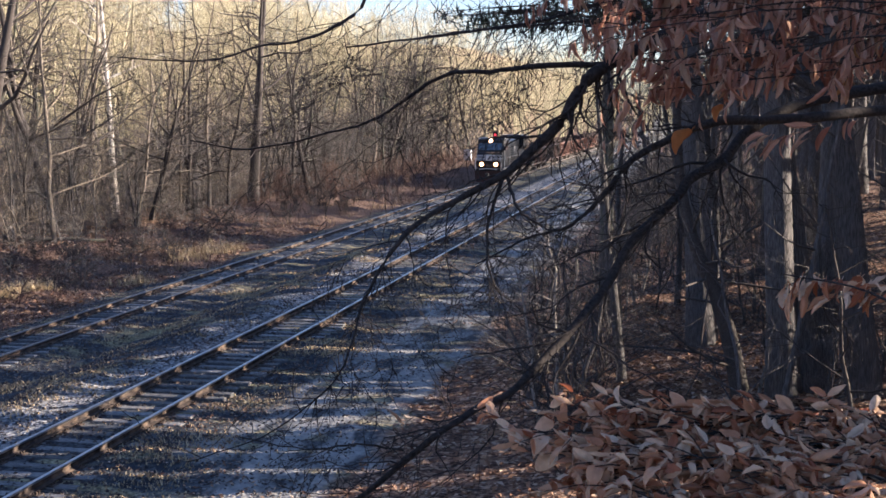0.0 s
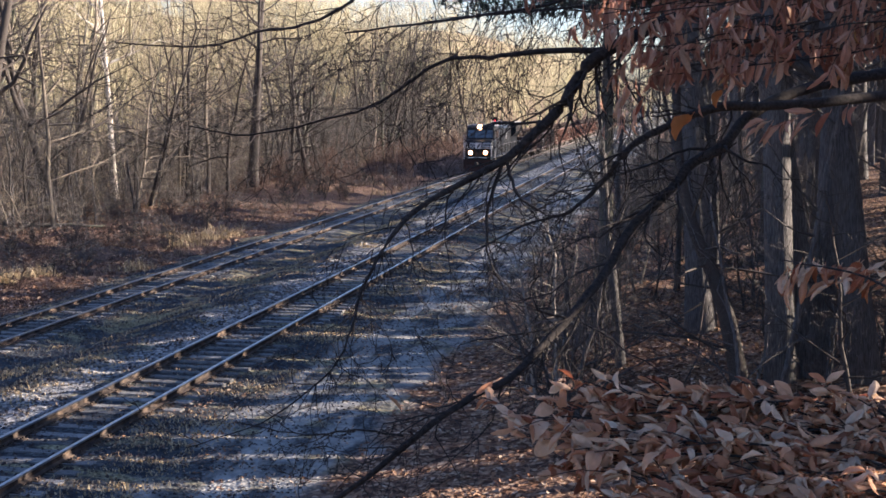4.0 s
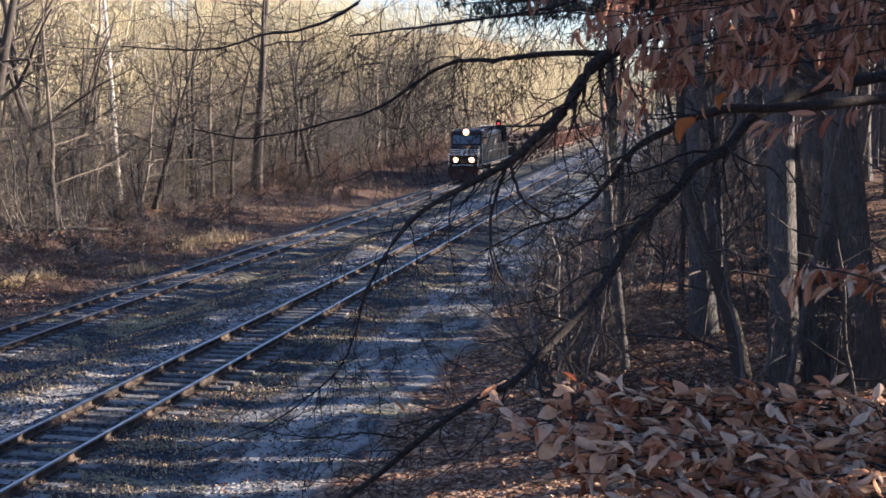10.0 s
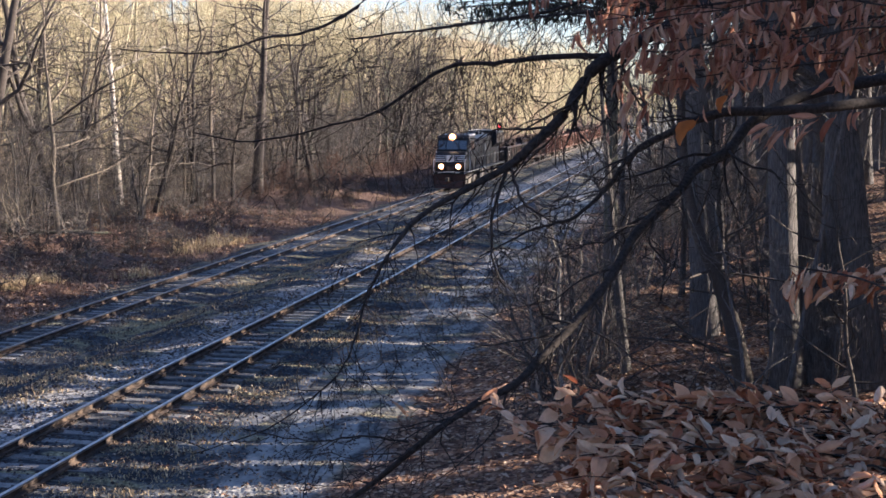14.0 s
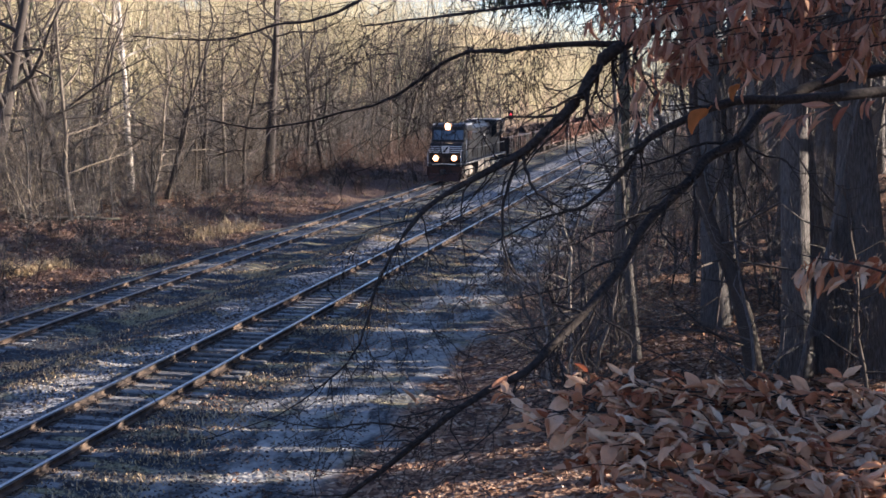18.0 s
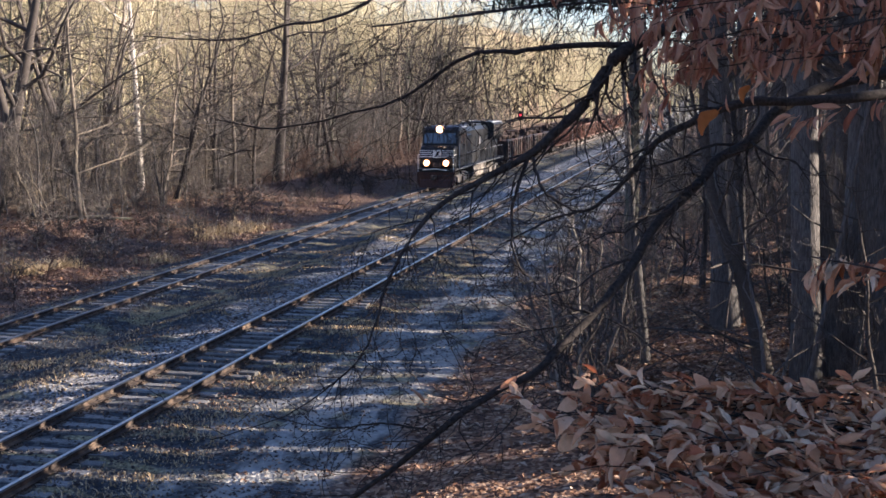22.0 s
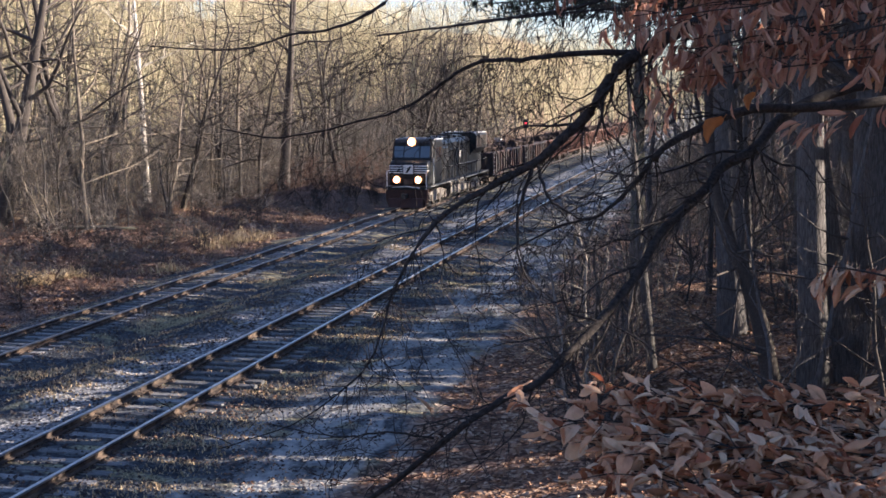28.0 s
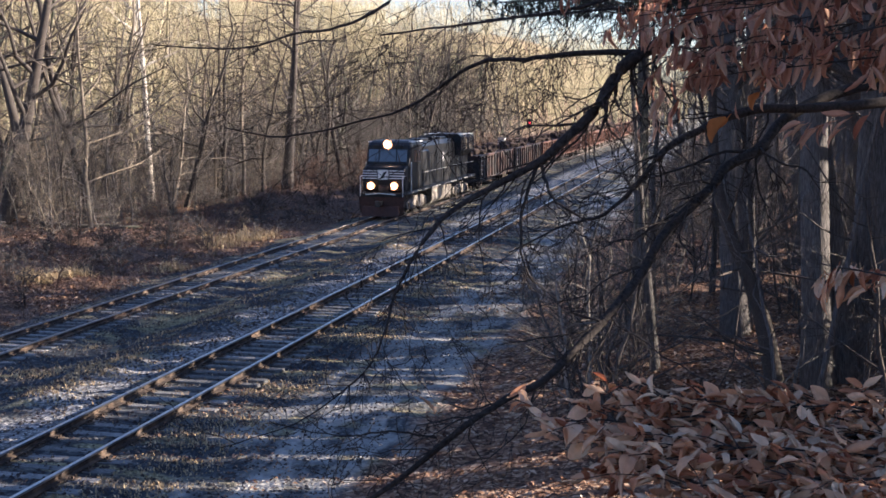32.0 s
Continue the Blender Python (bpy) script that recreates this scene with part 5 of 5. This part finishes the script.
def front_tree():
    rnd = random.Random(77)
    tree = tagged(new("beech_tree"), "beech tree with dark spreading limbs and clinging brown leaves", "tree")
    trunk = Geo()
    trunk.tube(spline([(1.9, 6.9, ground_z(1.9, 6.9) - 0.2), (1.85, 6.9, 4.5), (1.75, 6.85, 6.2), (1.7, 6.8, 8.5), (1.6, 6.9, 12)], 4), [0.17 - 0.007 * i for i in range(17)], 10)
    part("trunk", trunk, BARK, tree, smooth=True)
    # the high limb that comes down in a bow, and what forks from it
    limb("limb", tree, [(1.72, 6.85, 7.6), (0.9, 6.1, 7.1), (0.12, 5.6, 6.68), (-0.34, 5.12, 6.41), (-0.45, 5.08, 6.31), (-0.53, 5.04, 6.17), (-0.65, 5.0, 6.05), (-0.75, 4.97, 5.96), (-0.91, 4.92, 5.87), (-1.07, 4.76, 5.77), (-1.16, 4.63, 5.65), (-1.26, 4.58, 5.45), (-1.29, 4.55, 5.28)], 0.041, 0.003, "dark bowed limb", 34, 1, 0.5, 2, (3, 3), lift=-0.06)
    limb("branch", tree, [(-0.36, 5.11, 6.41), (-0.58, 5.16, 6.41), (-0.85, 5.2, 6.39), (-1.05, 5.26, 6.38), (-1.22, 5.31, 6.29), (-1.41, 5.36, 6.18), (-1.64, 5.4, 6.12), (-2.06, 5.5, 6.04), (-2.41, 5.63, 6.08)], 0.014, 0.003, "", 15, 2, 0.7, 2, (3, 4), lift=-0.07)
    limb("limb", tree, [(1.74, 6.85, 6.45), (0.9, 6.5, 6.33), (0.52, 6.31, 6.25), (0.27, 6.04, 6.13), (0.15, 5.84, 5.99), (0.01, 5.64, 5.92), (-0.07, 5.51, 5.82), (-0.24, 5.24, 5.66), (-0.33, 5.05, 5.5), (-0.44, 4.85, 5.36), (-0.55, 4.66, 5.25), (-0.65, 4.47, 5.16), (-0.76, 4.34, 5.12), (-0.9, 4.25, 5.03), (-1.1, 4.2, 4.86), (-1.3, 4.18, 4.7)], 0.034, 0.009, "long dark limb sloping down", 40, 3, 0.6, 2, (3, 3))
    limb("limb", tree, [(1.74, 6.85, 6.3), (0.56, 6.13, 6.19), (0.13, 5.82, 6.17), (-0.12, 5.65, 6.08), (-0.26, 5.5, 6.0), (-0.35, 5.46, 5.88), (-0.42, 5.44, 5.8), (-0.54, 5.4, 5.7), (-0.69, 5.36, 5.66), (-0.93, 5.29, 5.54)], 0.028, 0.003, "dark limb", 22, 4, 0.5, 2, (3, 3))
    limb("branch", tree, [(-0.75, 4.97, 5.96), (-0.79, 4.94, 5.84), (-0.81, 4.87, 5.7), (-0.78, 4.81, 5.55), (-0.74, 4.81, 5.48)], 0.009, 0.003, "", 6, 5, 0.25)
    limb("branch", tree, [(-0.74, 4.97, 5.95), (-0.69, 4.91, 5.83), (-0.61, 4.87, 5.77), (-0.53, 4.89, 5.73)], 0.008, 0.003, "", 6, 6, 0.25)
    limb("branch", tree, [(-1.26, 4.58, 5.45), (-1.29, 4.44, 5.25), (-1.39, 4.4, 5.12), (-1.6, 4.34, 4.97), (-1.87, 4.26, 4.88)], 0.005, 0.002, "", 9, 7, 0.35)
    limb("branch", tree, [(0.4, 6.6, 7.3), (-1.34, 5.98, 6.93), (-1.64, 5.88, 6.69), (-1.91, 5.91, 6.58), (-2.16, 5.95, 6.55), (-2.48, 5.97, 6.48), (-3.0, 6.06, 6.51)], 0.013, 0.003, "", 14, 8, 0.7, 2, (2, 2))
    limb("branch", tree, [(-1.05, 4.41, 4.93), (-1.21, 4.32, 4.97), (-1.4, 4.28, 4.95), (-1.65, 4.23, 5.0)], 0.005, 0.002, "", 6, 9, 0.3)
    limb("branch", tree, [(1.72, 6.8, 7.6), (0.6, 6.0, 7.25), (-0.4, 5.6, 7.0), (-1.2, 5.5, 6.85), (-1.9, 5.5, 6.8)], 0.02, 0.004, "", 13, 10, 0.8, 2, (4, 3), lift=-0.05, aim=(-0.55, -0.1, -0.75))
    limb("branch", tree, [(0.5, 5.7, 6.95), (-0.2, 5.2, 6.72), (-0.6, 5.15, 6.6), (-1.0, 5.2, 6.55), (-1.5, 5.25, 6.5)], 0.012, 0.004, "", 24, 11, 0.62, 2, (4, 3), lift=-0.05, aim=(-0.6, -0.05, -0.7))
    limb("branch", tree, [(1.72, 6.8, 7.7), (0.7, 6.4, 7.4), (-0.5, 6.2, 7.15), (-1.5, 6.2, 7.05), (-2.4, 6.3, 7.0)], 0.018, 0.004, "", 18, 12, 1.0, 2, (4, 3), lift=-0.05, aim=(-0.6, -0.05, -0.7))
    limb("branch", tree, [(0.9, 6.1, 7.0), (0.2, 6.3, 6.8), (-0.5, 6.5, 6.7), (-1.3, 6.6, 6.65)], 0.012, 0.004, "", 24, 13, 0.7, 2, (4, 3), lift=-0.05, aim=(-0.6, 0.0, -0.7))
    # leafy twigs high up: leaves hang from their side shoots
    leaves = Leaves(tree, 290)
    for k in range(17):
        z = 6.31 + 0.48 * (k + rnd.random()) / 17
        x1 = rnd.uniform(-0.58, -0.2) + 1.8 * max(0.0, 6.52 - z)
        y1 = 4.45 + 0.75 * rnd.random()
        ctrl = [Vector((1.5, y1 + 0.5, z + 0.14)), Vector((1.0, y1 + 0.2, z + 0.1 + rnd.gauss(0, 0.03))), Vector(((1.0 + x1) / 2, y1 + rnd.gauss(0, 0.08), z + 0.06 + rnd.gauss(0, 0.03))), Vector((x1, y1 - 0.1, z - 0.04))]
        leafy(tree, leaves, LEAVES, rnd, ctrl, 19, 6, (30, 100), 900 + k)
    # the spray that hangs below the bowed limb, and single leaves
    for j in range(16):
        p = Vector((-0.23 + rnd.gauss(0, 0.05), 4.7 + rnd.gauss(0, 0.06), 6.3 - 0.2 * rnd.random()))
        leaves.hang(rnd.choice(LEAVES), p, rnd.uniform(90, 270), rnd.uniform(50, 100), rnd.uniform(-80, 80), rnd.uniform(0.7, 1.0))
    for j in range(16):
        t = rnd.random()
        p = Vector((0.22 + 0.4 * t, 4.72, 6.08 + 0.12 * t + rnd.gauss(0, 0.02)))
        leaves.hang(rnd.choice(LEAVES), p, rnd.uniform(150, 230), rnd.uniform(10, 70), rnd.uniform(-60, 60), rnd.uniform(0.8, 1.2))
    for p, d, s in (((-0.0, 4.97, 6.14), 48, 1.35), ((0.12, 4.99, 6.24), 60, 0.85)):
        leaves.single += 1
        leaves.hang(ORANGE_LEAF, Vector(p), 190, d, 70, s)
    for p, d, s in (((0.14, 5.1, 6.23), 60, 0.9), ((0.03, 5.05, 6.19), 80, 0.8), ((-1.06, 4.4, 5.04), -70, 1.1), ((-0.70, 4.6, 5.13), 10, 0.7)):
        leaves.hang(PALE_LEAVES[3], Vector(p), 200, d, 30, s)
    leaves.close(LEAF_JOINED)
    return tree


def sapling():
    """The young beech below the eye, thick with pale dead leaves."""
    rnd = random.Random(88)
    young = tagged(new("beech_sapling"), "young beech covered with curled pale brown dead leaves", "tree")
    stem = Geo()
    stem.tube(spline([(0.85, 3.5, ground_z(0.85, 3.5) - 0.1), (0.82, 3.5, 4.8), (0.76, 3.48, 5.3), (0.66, 3.5, 5.72)], 4), [0.02 - 0.0012 * i for i in range(13)], 7)
    part("stem", stem, BARK_LIMB_SHADED, young, smooth=True)
    leaves = Leaves(young, 290)
    for k in range(24):
        x1 = -0.62 + 0.85 * rnd.random()
        y1 = 3.75 - (0.4 if x1 < -0.16 else 1.0) * (k + rnd.random()) / 24
        z1 = 5.26 - 0.12 * (3.75 - y1) + rnd.gauss(0, 0.02)
        ctrl = [Vector((0.82, 3.5, z1 - 0.2)), Vector((0.45 + 0.2 * rnd.random(), y1 + 0.1 + 0.1 * rnd.random(), z1 - 0.03)), Vector(((0.4 + x1) / 2, y1 + rnd.gauss(0, 0.06), z1 + rnd.gauss(0, 0.025))), Vector((x1, y1, z1 + 0.01))]
        leafy(young, leaves, PALE_LEAVES, rnd, ctrl, 22, 7, (-28, 38), 960 + k)
    # one spray held higher
    limb("leafy_twig", young, [(0.70, 3.5, 5.6), (0.5, 3.6, 5.70), (0.28, 3.72, 5.73)], 0.005, 0.002, "", 0, 530)
    for j in range(46):
        p = Vector((0.27 + 0.36 * rnd.random(), 3.7 + rnd.gauss(0, 0.05), 5.70 + rnd.gauss(0, 0.02)))
        leaves.hang(rnd.choice(PALE_LEAVES), p, 190 + rnd.gauss(0, 50), rnd.uniform(5, 75), rnd.uniform(-50, 50), rnd.uniform(0.85, 1.25))
    leaves.close(PALE_JOINED)


front_tree()
sapling()


# ---- what moves: the train rolls slowly towards the camera's side ----
HEAD_Y = 1.65
TRAIN = [(0, 124.4), (3, 119.9), (6, 115.3), (9, 110.5), (12, 105.6), (15, 100.5), (18, 95.7), (21, 90.9), (24, 86.0), (27, 80.9), (30, 75.7), (32, 72.3)]


def train_y(t):
    return float(np.interp(t, [a for a, _ in TRAIN], [b for _, b in TRAIN]))


def motions():
    def rolls(thing, behind):
        walk(thing, [(t, pose(FAR_X, y - HEAD_Y + behind, FAR_TOP)) for t, y in TRAIN])

    rolls(locomotive, 0.0)
    for k, car in enumerate(cars):
        rolls(car, 22.6 + 16.7 * k)
    for k, heap in enumerate(loads):
        rolls(heap, 22.6 + 16.7 * (k if k < 4 else k + 1))
    for w in loco_wheels:
        y, r = w.location.y, 0.52
        walk(w, [(k * 0.4, pose(0, y, r, math.degrees((train_y(k * 0.4) - TRAIN[0][1]) / -r) * -1)) for k in range(81)])


motions()
